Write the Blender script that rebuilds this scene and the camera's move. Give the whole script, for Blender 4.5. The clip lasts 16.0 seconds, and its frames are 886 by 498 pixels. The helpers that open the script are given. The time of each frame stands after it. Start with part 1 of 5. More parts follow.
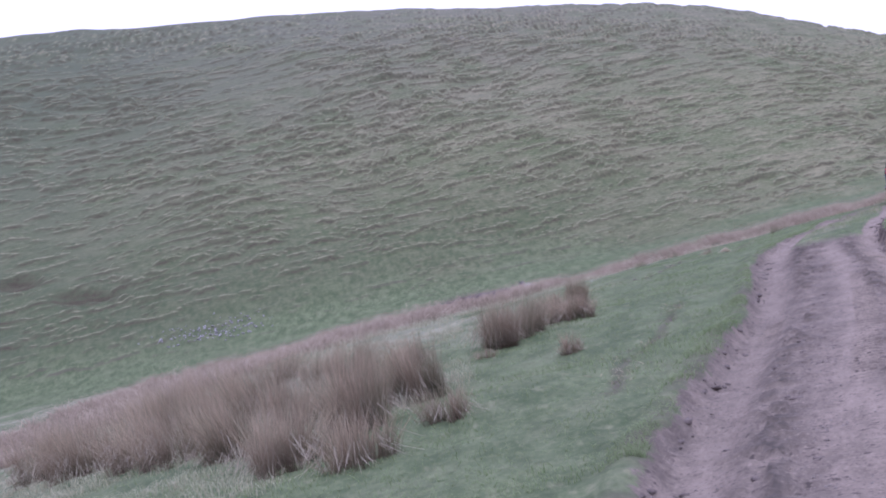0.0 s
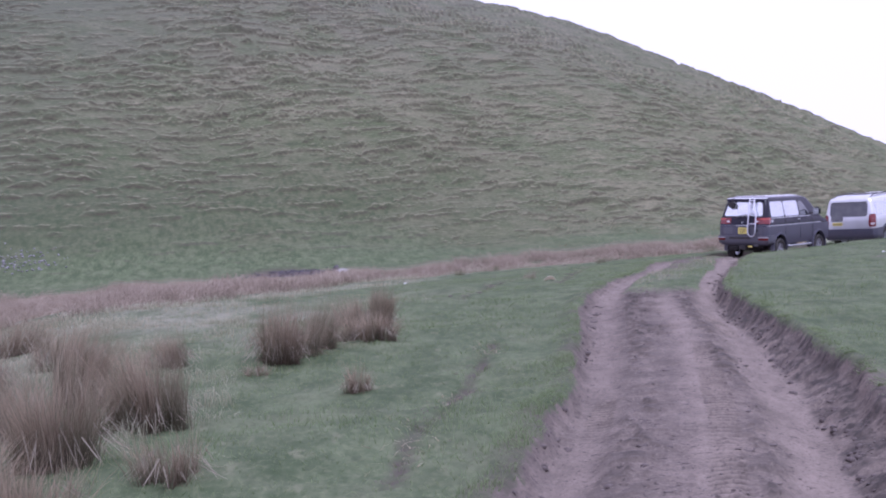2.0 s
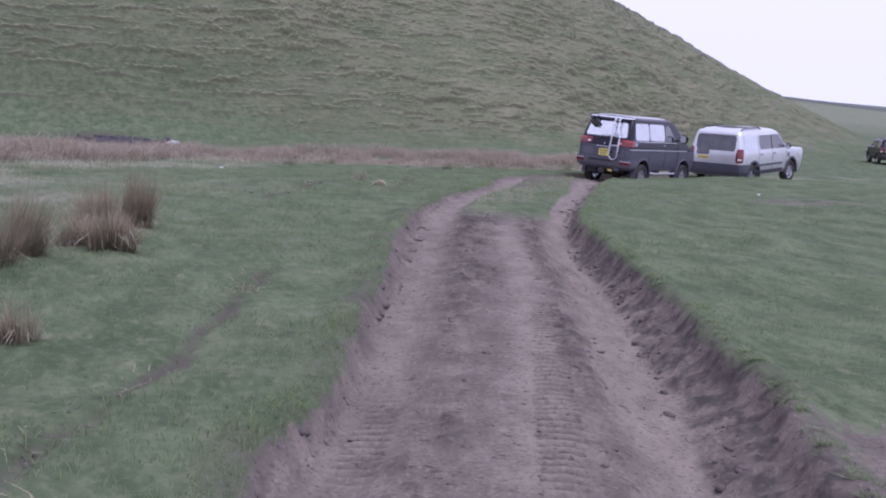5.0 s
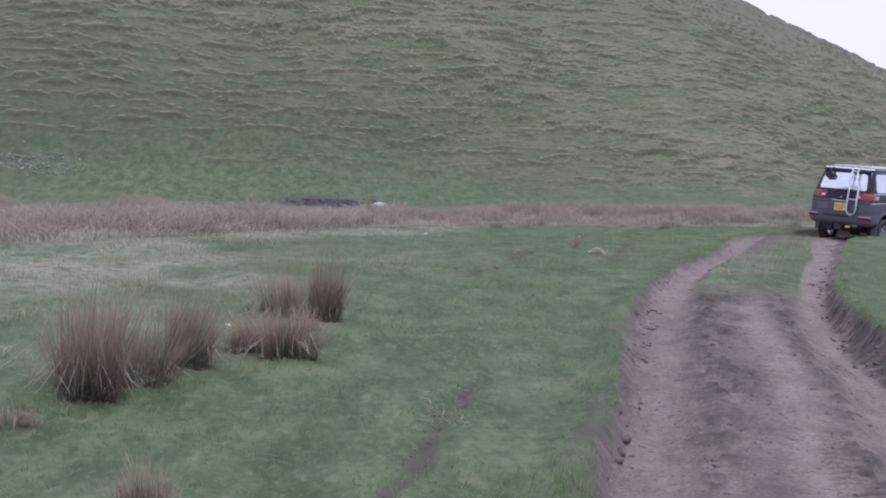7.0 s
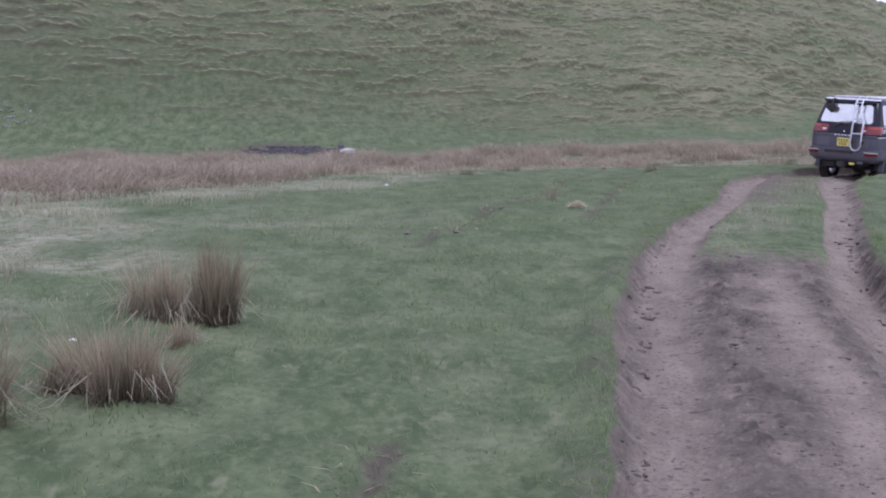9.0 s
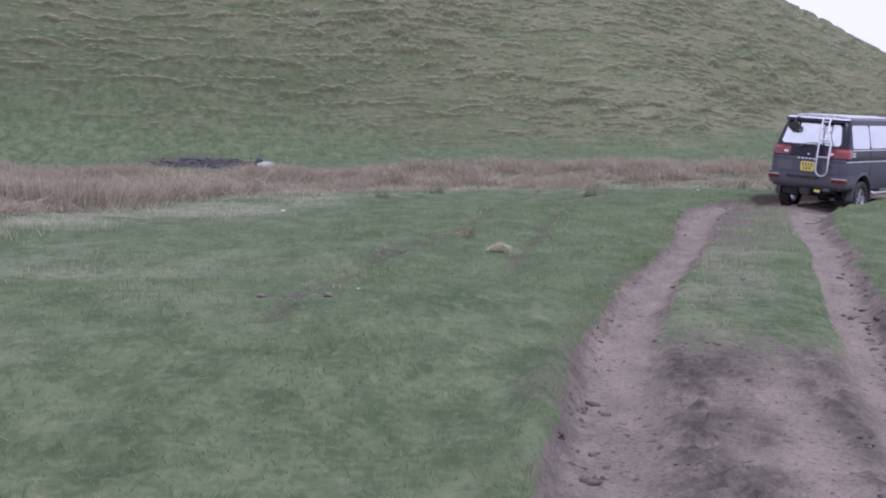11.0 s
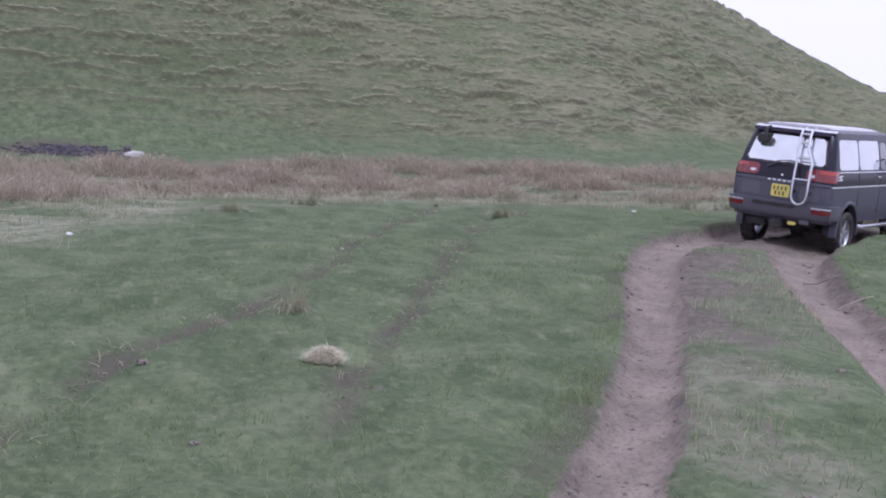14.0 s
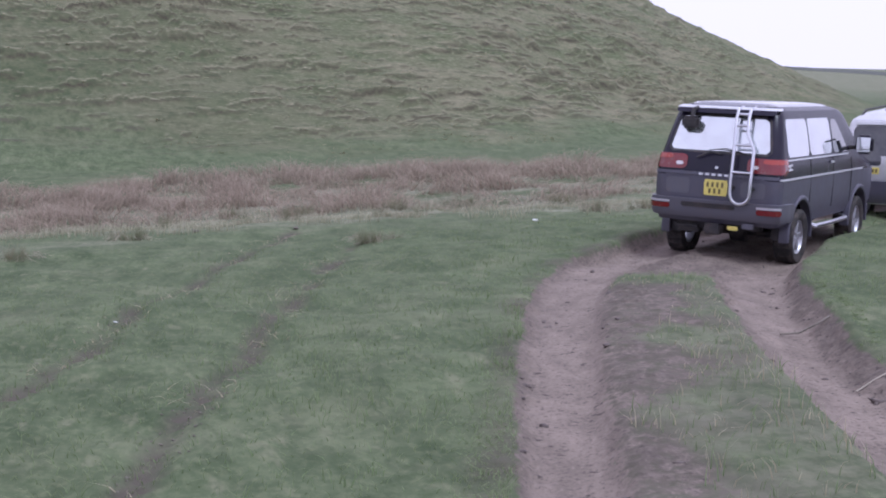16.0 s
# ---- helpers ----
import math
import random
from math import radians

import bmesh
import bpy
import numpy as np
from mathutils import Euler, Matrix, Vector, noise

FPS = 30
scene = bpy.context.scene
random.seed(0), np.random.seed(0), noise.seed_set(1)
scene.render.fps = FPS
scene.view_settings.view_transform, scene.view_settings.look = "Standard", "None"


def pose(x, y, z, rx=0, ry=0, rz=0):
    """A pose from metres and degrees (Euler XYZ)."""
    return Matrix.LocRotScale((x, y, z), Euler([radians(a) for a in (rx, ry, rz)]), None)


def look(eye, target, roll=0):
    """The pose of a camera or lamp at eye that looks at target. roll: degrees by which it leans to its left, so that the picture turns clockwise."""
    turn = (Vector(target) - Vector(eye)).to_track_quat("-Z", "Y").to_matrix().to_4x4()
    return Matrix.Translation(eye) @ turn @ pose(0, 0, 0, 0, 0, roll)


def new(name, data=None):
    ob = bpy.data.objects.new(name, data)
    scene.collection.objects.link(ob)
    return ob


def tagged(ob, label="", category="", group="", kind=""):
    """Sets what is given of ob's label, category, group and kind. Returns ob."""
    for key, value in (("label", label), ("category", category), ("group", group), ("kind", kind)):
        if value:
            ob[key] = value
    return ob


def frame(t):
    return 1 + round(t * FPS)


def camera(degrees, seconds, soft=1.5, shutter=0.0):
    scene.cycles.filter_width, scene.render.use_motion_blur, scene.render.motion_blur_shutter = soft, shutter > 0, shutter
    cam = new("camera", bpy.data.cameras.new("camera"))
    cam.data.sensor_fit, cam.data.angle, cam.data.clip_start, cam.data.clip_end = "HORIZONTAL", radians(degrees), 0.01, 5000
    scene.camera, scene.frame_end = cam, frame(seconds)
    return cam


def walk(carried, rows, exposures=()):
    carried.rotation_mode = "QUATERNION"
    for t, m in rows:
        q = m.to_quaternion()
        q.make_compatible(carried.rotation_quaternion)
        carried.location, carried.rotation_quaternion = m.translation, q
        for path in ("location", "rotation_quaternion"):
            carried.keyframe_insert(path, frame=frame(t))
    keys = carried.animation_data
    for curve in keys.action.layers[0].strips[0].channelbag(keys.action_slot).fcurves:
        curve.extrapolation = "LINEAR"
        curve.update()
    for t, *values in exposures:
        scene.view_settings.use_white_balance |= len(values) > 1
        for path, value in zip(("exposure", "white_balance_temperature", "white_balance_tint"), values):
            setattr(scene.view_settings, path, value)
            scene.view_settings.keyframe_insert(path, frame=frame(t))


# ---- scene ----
cam = camera(38.0, 16.0, soft=1.95)
PATH = [
    (0, (-0.465, -0.056, 0.918), (-0.46, 1.943, 0.898), -13.3),
    (0.5, (-0.412, 0.598, 0.994), (-0.352, 2.597, 0.985), -10.6),
    (1, (-0.34, 1.176, 1.037), (-0.205, 3.171, 1.043), -7.6),
    (1.5, (-0.169, 1.905, 1.098), (0.028, 3.896, 1.079), -6.3),
    (2, (-0.028, 2.616, 1.105), (0.242, 4.596, 1.014), -3.3),
    (2.5, (0.256, 3.331, 1.086), (0.611, 5.298, 1.003), -3.7),
    (3, (0.419, 4.105, 1.101), (0.858, 6.049, 0.94), 1.4),
    (3.2, (0.499, 4.386, 1.111), (0.966, 6.323, 0.937), 3.0),
    (5.3, (1.343, 6.764, 0.99), (1.835, 8.683, 0.717), 3.8),
    (5.5, (1.382, 6.953, 0.991), (1.832, 8.881, 0.707), 3.3),
    (6, (1.48, 7.428, 1.014), (1.839, 9.376, 0.735), 0.9),
    (6.5, (1.523, 7.965, 1.054), (1.776, 9.935, 0.815), -0.4),
    (7, (1.515, 8.616, 1.076), (1.689, 10.599, 0.885), 1.8),
    (7.5, (1.657, 9.283, 1.048), (1.795, 11.267, 0.835), 0.2),
    (8, (1.797, 9.997, 1.046), (1.937, 11.981, 0.827), -0.3),
    (8.5, (2.011, 10.639, 1.012), (2.164, 12.622, 0.796), -2.8),
    (9, (2.141, 11.568, 1.02), (2.344, 13.538, 0.739), 0.3),
    (9.5, (2.313, 12.403, 1.011), (2.56, 14.369, 0.737), 1.5),
    (9.7, (2.403, 12.772, 1.009), (2.664, 14.736, 0.737), 2.1),
    (11.8, (3.577, 17.008, 0.927), (3.918, 18.965, 0.697), -0.1),
    (12, (3.695, 17.429, 0.938), (4.04, 19.388, 0.729), -0.5),
    (12.5, (3.952, 18.354, 0.924), (4.308, 20.312, 0.722), -0.1),
    (13, (4.227, 19.387, 0.919), (4.6, 21.34, 0.698), 0.9),
    (13.5, (4.489, 20.349, 0.904), (4.876, 22.294, 0.648), 1.7),
    (14, (4.814, 21.458, 0.874), (5.245, 23.392, 0.602), 3.4),
    (14.5, (5.16, 22.458, 0.838), (5.624, 24.382, 0.55), 3.4),
    (15, (5.615, 23.635, 0.796), (6.126, 25.545, 0.494), 2.9),
    (15.5, (6.051, 24.618, 0.784), (6.594, 26.52, 0.494), 1.4),
    (16, (6.528, 25.684, 0.763), (7.092, 27.583, 0.491), 0.0),
]
walk(cam, [(t, look(eye, target, roll)) for t, eye, target, roll in PATH], 
     [(0, 0.66, 5000, 20), (1, 0.60, 5020, 21), (2, 0.50, 5060, 22), (3, 0.42, 5090, 20), (5.3, 0.34, 5140, 16), (8, 0.36, 5220, 10), (12, 0.40, 5240, 10), (16, 0.42, 5240, 12)])

# ---------------------------------------------------------------- light
world = bpy.data.worlds.new("overcast_sky")
scene.world = world
world.use_nodes = True
wn, wl = world.node_tree.nodes, world.node_tree.links
wn.clear()
sky = wn.new("ShaderNodeTexSky")
sky.sky_type = "NISHITA"
sky.sun_disc = False
sky.sun_elevation, sky.sun_rotation = radians(52), radians(200)
sky.dust_density = 4.0
cloud = wn.new("ShaderNodeMix")
cloud.data_type = "RGBA"
cloud.inputs[0].default_value = 0.93
cloud.inputs[7].default_value = (9.9, 8.5, 9.4, 1)
back = wn.new("ShaderNodeBackground")
back.inputs[1].default_value = 0.087
wout = wn.new("ShaderNodeOutputWorld")
wl.new(sky.outputs[0], cloud.inputs[6])
wl.new(cloud.outputs[2], back.inputs[0])
wl.new(back.outputs[0], wout.inputs[0])

sun = new("sun", bpy.data.lights.new("sun", "SUN"))
sun.data.energy, sun.data.angle, sun.data.color = 1.85, radians(25), (1.0, 0.96, 0.92)
sun.matrix_world = look((0, 0, 50), (-14, 20, 0))


# ---------------------------------------------------------------- materials
def nodes_of(name):
    m = bpy.data.materials.new(name)
    m.use_nodes = True
    t = m.node_tree
    return m, t.nodes, t.links, t.nodes["Principled BSDF"]


def noise_tex(n, l, scale, detail=4.0, vec=None, stretch=None, rough=0.55):
    tex = n.new("ShaderNodeTexNoise")
    tex.inputs["Scale"].default_value = scale
    tex.inputs["Detail"].default_value = detail
    tex.inputs["Roughness"].default_value = rough
    if vec is None:
        vec = n.new("ShaderNodeTexCoord").outputs["Object"]
    if stretch:
        mp = n.new("ShaderNodeMapping")
        mp.inputs["Scale"].default_value = stretch
        l.new(vec, mp.inputs[0])
        vec = mp.outputs[0]
    l.new(vec, tex.inputs["Vector"])
    return tex.outputs[0]


def ramp(n, l, fac, lo, hi, a=0.0, b=1.0):
    r = n.new("ShaderNodeMapRange")
    r.inputs[1].default_value, r.inputs[2].default_value = lo, hi
    r.inputs[3].default_value, r.inputs[4].default_value = a, b
    l.new(fac, r.inputs[0])
    return r.outputs[0]


def mix(n, l, fac, a, b, mode="MIX"):
    x = n.new("ShaderNodeMix")
    x.data_type, x.blend_type = "RGBA", mode
    for sock, v in ((x.inputs[0], fac), (x.inputs[6], a), (x.inputs[7], b)):
        if isinstance(v, (int, float)):
            sock.default_value = v
        elif isinstance(v, tuple):
            sock.default_value = (*v, 1)
        else:
            l.new(v, sock)
    return x.outputs[2]


def times(n, l, a, b):
    x = n.new("ShaderNodeMath")
    x.operation = "MULTIPLY"
    for sock, v in zip(x.inputs, (a, b)):
        if isinstance(v, (int, float)):
            sock.default_value = v
        else:
            l.new(v, sock)
    return x.outputs[0]


def bump(n, l, bsdf, height, strength=0.4, distance=0.02):
    b = n.new("ShaderNodeBump")
    b.inputs["Strength"].default_value, b.inputs["Distance"].default_value = strength, distance
    l.new(height, b.inputs["Height"])
    l.new(b.outputs[0], bsdf.inputs["Normal"])


def attr(n, name):
    a = n.new("ShaderNodeAttribute")
    a.attribute_name = name
    return a.outputs["Fac"]


def paint(name, base, rough=0.35, metal=0.0, dirt=(0.16, 0.12, 0.1), dirt_amount=0.35, coat=0.3, scale=6.0, gloss=0.5):
    """Vehicle paint, plastic or metal with a film of road dirt at two scales."""
    m, n, l, b = nodes_of(name)
    g = ramp(n, l, noise_tex(n, l, scale, 5), 0.42, 0.72)
    f = ramp(n, l, noise_tex(n, l, scale * 9, 3), 0.35, 0.7)
    k = times(n, l, times(n, l, g, f), dirt_amount)
    l.new(mix(n, l, k, base, dirt), b.inputs["Base Color"])
    b.inputs["Metallic"].default_value = metal
    l.new(ramp(n, l, k, 0, 1, rough, 0.9), b.inputs["Roughness"])
    b.inputs["Coat Weight"].default_value = coat
    b.inputs["Coat Roughness"].default_value = 0.08
    b.inputs["Specular IOR Level"].default_value = gloss
    return m


def blades(name, root, tip, tip2, rough=0.7, reach=0.7):
    """Grass or rush leaf: colour varies per island and along the leaf."""
    m, n, l, b = nodes_of(name)
    geo = n.new("ShaderNodeNewGeometry")
    isl = geo.outputs["Random Per Island"]
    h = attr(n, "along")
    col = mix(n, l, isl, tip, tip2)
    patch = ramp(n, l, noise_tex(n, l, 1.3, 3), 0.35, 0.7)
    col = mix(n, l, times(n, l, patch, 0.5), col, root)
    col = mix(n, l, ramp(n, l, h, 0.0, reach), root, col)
    l.new(col, b.inputs["Base Color"])
    b.inputs["Roughness"].default_value = rough
    b.inputs["Specular IOR Level"].default_value = 0.25
    thin = n.new("ShaderNodeBsdfTranslucent")
    l.new(col, thin.inputs["Color"])
    both = n.new("ShaderNodeMixShader")
    both.inputs[0].default_value = 0.5
    l.new(b.outputs[0], both.inputs[1])
    l.new(thin.outputs[0], both.inputs[2])
    l.new(both.outputs[0], n["Material Output"].inputs[0])
    return m


def ground_material(name, track=False):
    """Turf, hill grass and earth; on the track the earth's grain follows the wheels."""
    m, n, l, b = nodes_of(name)
    co = n.new("ShaderNodeTexCoord").outputs["Object"]
    mud, pale, hill, worn = (attr(n, k) for k in ("mud", "pale", "hill", "worn"))
    # cropped turf
    fine = noise_tex(n, l, 17, 5, co, (1.0, 0.6, 1.0), rough=0.7)
    mid = noise_tex(n, l, 2.6, 5, co, (1.0, 0.42, 1.0), rough=0.6)
    wide = noise_tex(n, l, 0.23, 4, co)
    streak = noise_tex(n, l, 1.3, 4, co, (0.9, 0.8, 1.0))
    turf = mix(n, l, ramp(n, l, mid, 0.36, 0.64), (0.053, 0.072, 0.035), (0.104, 0.126, 0.067))
    tuft = noise_tex(n, l, 6.5, 3, co, (1.0, 0.38, 1.0))
    turf = mix(n, l, ramp(n, l, tuft, 0.44, 0.32, 0, 0.75), turf, (0.049, 0.064, 0.033))
    turf = mix(n, l, ramp(n, l, tuft, 0.60, 0.72, 0, 0.6), turf, (0.186, 0.184, 0.118))
    turf = mix(n, l, ramp(n, l, streak, 0.50, 0.72, 0, 0.5), turf, (0.158, 0.165, 0.102))
    turf = mix(n, l, ramp(n, l, fine, 0.49, 0.68, 0, 0.5), turf, (0.168, 0.180, 0.101))
    turf = mix(n, l, ramp(n, l, fine, 0.48, 0.32, 0, 0.7), turf, (0.055, 0.074, 0.033))
    # bleached winter grass; its tone also stands in for haze far off
    straw = mix(n, l, ramp(n, l, streak, 0.3, 0.7), (0.168, 0.166, 0.116), (0.275, 0.258, 0.195))
    straw = mix(n, l, ramp(n, l, fine, 0.5, 0.3, 0, 0.7), straw, (0.085, 0.09, 0.05))
    # the hillside: tussocky grass, straw-brown lips and darker bands along the slope
    band = noise_tex(n, l, 0.50, 6, co, (0.55, 1.0, 2.2), rough=0.62)
    band2 = noise_tex(n, l, 1.5, 5, co, (0.5, 1.0, 2.4), rough=0.65)
    hgreen = mix(n, l, ramp(n, l, wide, 0.35, 0.65), (0.087, 0.101, 0.052), (0.130, 0.126, 0.078))
    hcol = mix(n, l, ramp(n, l, band, 0.46, 0.66, 0, 0.75), hgreen, (0.180, 0.164, 0.108))
    hcol = mix(n, l, ramp(n, l, band2, 0.46, 0.33, 0, 0.8), hcol, (0.052, 0.058, 0.034))
    fleck = noise_tex(n, l, 5.5, 4, co, (0.5, 1.0, 1.6), rough=0.72)
    hcol = mix(n, l, ramp(n, l, fleck, 0.53, 0.67, 0, 0.7), hcol, (0.225, 0.212, 0.138))
    hcol = mix(n, l, ramp(n, l, fleck, 0.45, 0.32, 0, 0.6), hcol, (0.058, 0.068, 0.038))
    # dark tone for shaded tussock undersides and for bare earth scars
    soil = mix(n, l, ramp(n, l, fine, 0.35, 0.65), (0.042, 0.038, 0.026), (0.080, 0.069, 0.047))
    step = attr(n, "shade_and_soil")
    up = n.new("ShaderNodeSeparateXYZ")
    l.new(co, up.inputs[0])
    # greyish haze put into the colour of the upper slopes
    upper_haze = ramp(n, l, up.outputs[2], 7.0, 24.0, 0.0, 0.75)
    hcol = mix(n, l, times(n, l, upper_haze, ramp(n, l, wide, 0.3, 0.7, 0.4, 1.0)), hcol, (0.112, 0.108, 0.090))
    # cropped green foot of the hill
    foot = times(n, l, ramp(n, l, up.outputs[2], 8.0, 1.0), ramp(n, l, up.outputs[0], 26.0, 4.0))
    hcol = mix(n, l, times(n, l, foot, ramp(n, l, mid, 0.30, 0.62, 0.95, 0.55)), hcol, mix(n, l, ramp(n, l, mid, 0.36, 0.64), (0.047, 0.061, 0.030), (0.080, 0.089, 0.048)))
    # hill grass darker and greener to the left, varied by noise
    hcol = mix(n, l, times(n, l, ramp(n, l, up.outputs[0], 2.0, -32.0, 0.0, 0.7), ramp(n, l, wide, 0.3, 0.6, 0.5, 1.0)), hcol, (0.062, 0.076, 0.046))
    # straw lips paler; step faces below them darkened like shaded undersides
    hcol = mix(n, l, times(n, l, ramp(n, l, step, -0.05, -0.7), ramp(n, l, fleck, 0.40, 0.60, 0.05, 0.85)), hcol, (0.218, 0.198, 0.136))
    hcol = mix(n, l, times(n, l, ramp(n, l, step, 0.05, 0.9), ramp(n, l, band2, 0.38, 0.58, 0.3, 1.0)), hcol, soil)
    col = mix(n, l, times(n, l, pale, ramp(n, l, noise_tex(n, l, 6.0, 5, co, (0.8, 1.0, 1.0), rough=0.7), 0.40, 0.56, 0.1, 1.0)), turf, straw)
    col = mix(n, l, hill, col, hcol)
    # old wheel marks: soil showing through the turf
    col = mix(n, l, times(n, l, times(n, l, ramp(n, l, step, 0.1, 0.8), ramp(n, l, hill, 1.0, 0.0)), ramp(n, l, fine, 0.3, 0.55, 0.7, 1.0)), col, (0.082, 0.070, 0.056))
    # trodden earth
    mco = co
    if track:
        both = n.new("ShaderNodeCombineXYZ")
        l.new(attr(n, "across"), both.inputs[0])
        l.new(attr(n, "along"), both.inputs[1])
        high = n.new("ShaderNodeSeparateXYZ")
        l.new(co, high.inputs[0])
        l.new(high.outputs[2], both.inputs[2])
        mco = both.outputs[0]
    mfine = noise_tex(n, l, 13, 5, mco, (1.0, 0.75, 1.0), rough=0.65)
    mmid = noise_tex(n, l, 4.6, 6, mco, (1.0, 0.36, 1.0), rough=0.68)
    grit = noise_tex(n, l, 42, 3, mco, (1.0, 0.7, 1.0), rough=0.6)
    earth = mix(n, l, ramp(n, l, mmid, 0.36, 0.64), (0.098, 0.080, 0.068), (0.168, 0.136, 0.115))
    earth = mix(n, l, ramp(n, l, mfine, 0.46, 0.34, 0, 0.30), earth, (0.085, 0.070, 0.064))
    earth = mix(n, l, ramp(n, l, mfine, 0.56, 0.75, 0, 0.2), earth, (0.29, 0.24, 0.22))
    earth = mix(n, l, times(n, l, worn, 0.62), earth, mix(n, l, ramp(n, l, mmid, 0.36, 0.64), (0.180, 0.146, 0.122), (0.262, 0.212, 0.178)))
    earth = mix(n, l, ramp(n, l, grit, 0.46, 0.33, 0, 0.6), earth, (0.072, 0.056, 0.052))
    earth = mix(n, l, ramp(n, l, grit, 0.57, 0.70, 0, 0.45), earth, (0.27, 0.222, 0.19))
    # short dark dashes painted as the shadows of small crumbs
    crumb_shade = noise_tex(n, l, 15, 4, mco, (1.0, 1.1, 1.0), rough=0.6)
    earth = mix(n, l, ramp(n, l, crumb_shade, 0.38, 0.34, 0, 0.8), earth, (0.045, 0.036, 0.034))
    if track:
        # freshly broken, darker soil, with shade of banks, gaps and grooves painted in
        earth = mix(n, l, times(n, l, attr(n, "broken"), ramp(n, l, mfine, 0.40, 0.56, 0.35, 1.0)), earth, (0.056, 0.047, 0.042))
    edge = n.new("ShaderNodeMath")
    edge.operation = "ADD"
    l.new(mud, edge.inputs[0])
    l.new(ramp(n, l, mfine, 0.3, 0.7, -0.28, 0.28), edge.inputs[1])
    col = mix(n, l, ramp(n, l, edge.outputs[0], 0.36, 0.62), col, earth)
    l.new(col, b.inputs["Base Color"])
    b.inputs["Roughness"].default_value = 0.92
    b.inputs["Specular IOR Level"].default_value = 0.15
    hsum = n.new("ShaderNodeMath")
    hsum.operation = "ADD"
    l.new(mfine, hsum.inputs[0])
    l.new(times(n, l, fine, 0.8), hsum.inputs[1])
    bump(n, l, b, hsum.outputs[0], 0.35, 0.02)
    return m


GROUND = ground_material("moor_ground")
EARTH = ground_material("track_earth", True)
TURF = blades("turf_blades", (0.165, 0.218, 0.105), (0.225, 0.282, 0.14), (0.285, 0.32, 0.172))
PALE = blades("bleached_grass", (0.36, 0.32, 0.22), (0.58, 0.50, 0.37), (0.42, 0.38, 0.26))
# dark rush roots: brown-olive stems, with the clump's inner shade painted in
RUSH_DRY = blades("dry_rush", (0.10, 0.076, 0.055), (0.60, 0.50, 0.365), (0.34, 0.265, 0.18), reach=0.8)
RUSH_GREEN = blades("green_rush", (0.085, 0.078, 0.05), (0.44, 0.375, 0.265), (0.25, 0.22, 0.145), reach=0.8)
RUSH_OLIVE = blades("olive_rush", (0.10, 0.115, 0.062), (0.22, 0.235, 0.14), (0.30, 0.28, 0.185))
STRAW = blades("heaped_straw", (0.55, 0.50, 0.40), (0.86, 0.81, 0.69), (0.70, 0.64, 0.52))
LITTER = blades("rush_litter", (0.30, 0.26, 0.20), (0.56, 0.49, 0.40), (0.40, 0.34, 0.27))
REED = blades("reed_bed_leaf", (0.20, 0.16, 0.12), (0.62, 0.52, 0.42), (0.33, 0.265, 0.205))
ROUGH = blades("rough_grass_leaf", (0.25, 0.25, 0.16), (0.70, 0.65, 0.51), (0.42, 0.41, 0.28))
TUSSOCK = blades("hill_tussock_leaf", (0.16, 0.155, 0.09), (0.56, 0.50, 0.34), (0.30, 0.29, 0.17))

BODY_DARK = paint("dark_grey_paint", (0.012, 0.010, 0.022), 0.25, 0.0, dirt_amount=0.06, coat=0.0, gloss=0.3)
# roof colour lifted above the body's, painting in part of the sky sheen
ROOF = paint("roof_paint_and_sheen", (0.10, 0.10, 0.12), 0.22, 0.0, dirt_amount=0.2, coat=1.0)
BODY_LOW = paint("mid_grey_paint", (0.072, 0.069, 0.096), 0.42, 0.0, dirt_amount=0.3, coat=0.0)
SILVER = paint("silver_paint", (0.62, 0.62, 0.64), 0.3, 0.5, dirt_amount=0.3)
SILVER_TRIM = paint("silver_trim", (0.55, 0.54, 0.58), 0.4, 0.2, dirt_amount=0.4)
PLASTIC = paint("black_plastic", (0.022, 0.021, 0.024), 0.6, 0.0, dirt_amount=0.7, coat=0.0)
BUMPER = paint("grey_bumper_plastic", (0.10, 0.097, 0.12), 0.5, 0.0, dirt_amount=0.3, coat=0.0)
RUBBER = paint("tyre_rubber", (0.018, 0.017, 0.017), 0.85, 0.0, dirt=(0.17, 0.13, 0.115), dirt_amount=0.9, coat=0.0, scale=9)
CHROME = paint("brushed_tube", (0.62, 0.62, 0.66), 0.28, 0.9, dirt_amount=0.2, coat=0.0)
ALLOY = paint("alloy_wheel", (0.42, 0.42, 0.45), 0.4, 0.7, dirt_amount=0.5)
LAMP_RED = paint("red_lens", (0.15, 0.008, 0.013), 0.15, 0.0, dirt_amount=0.4, coat=0.6)
LAMP_AMBER = paint("amber_lens", (0.30, 0.028, 0.018), 0.15, 0.0, dirt_amount=0.4, coat=0.6)
LAMP_CLEAR = paint("clear_lens", (0.62, 0.58, 0.60), 0.15, 0.0, dirt_amount=0.3, coat=0.6)
PLATE = paint("yellow_plate", (0.70, 0.60, 0.15), 0.4, 0.0, dirt_amount=0.25, coat=0.0)
PLATE_INK = paint("plate_characters", (0.14, 0.11, 0.04), 0.6, 0.0, dirt_amount=0.2, coat=0.0)
LETTER = paint("pale_badge", (0.6, 0.6, 0.63), 0.35, 0.3, dirt_amount=0.2)


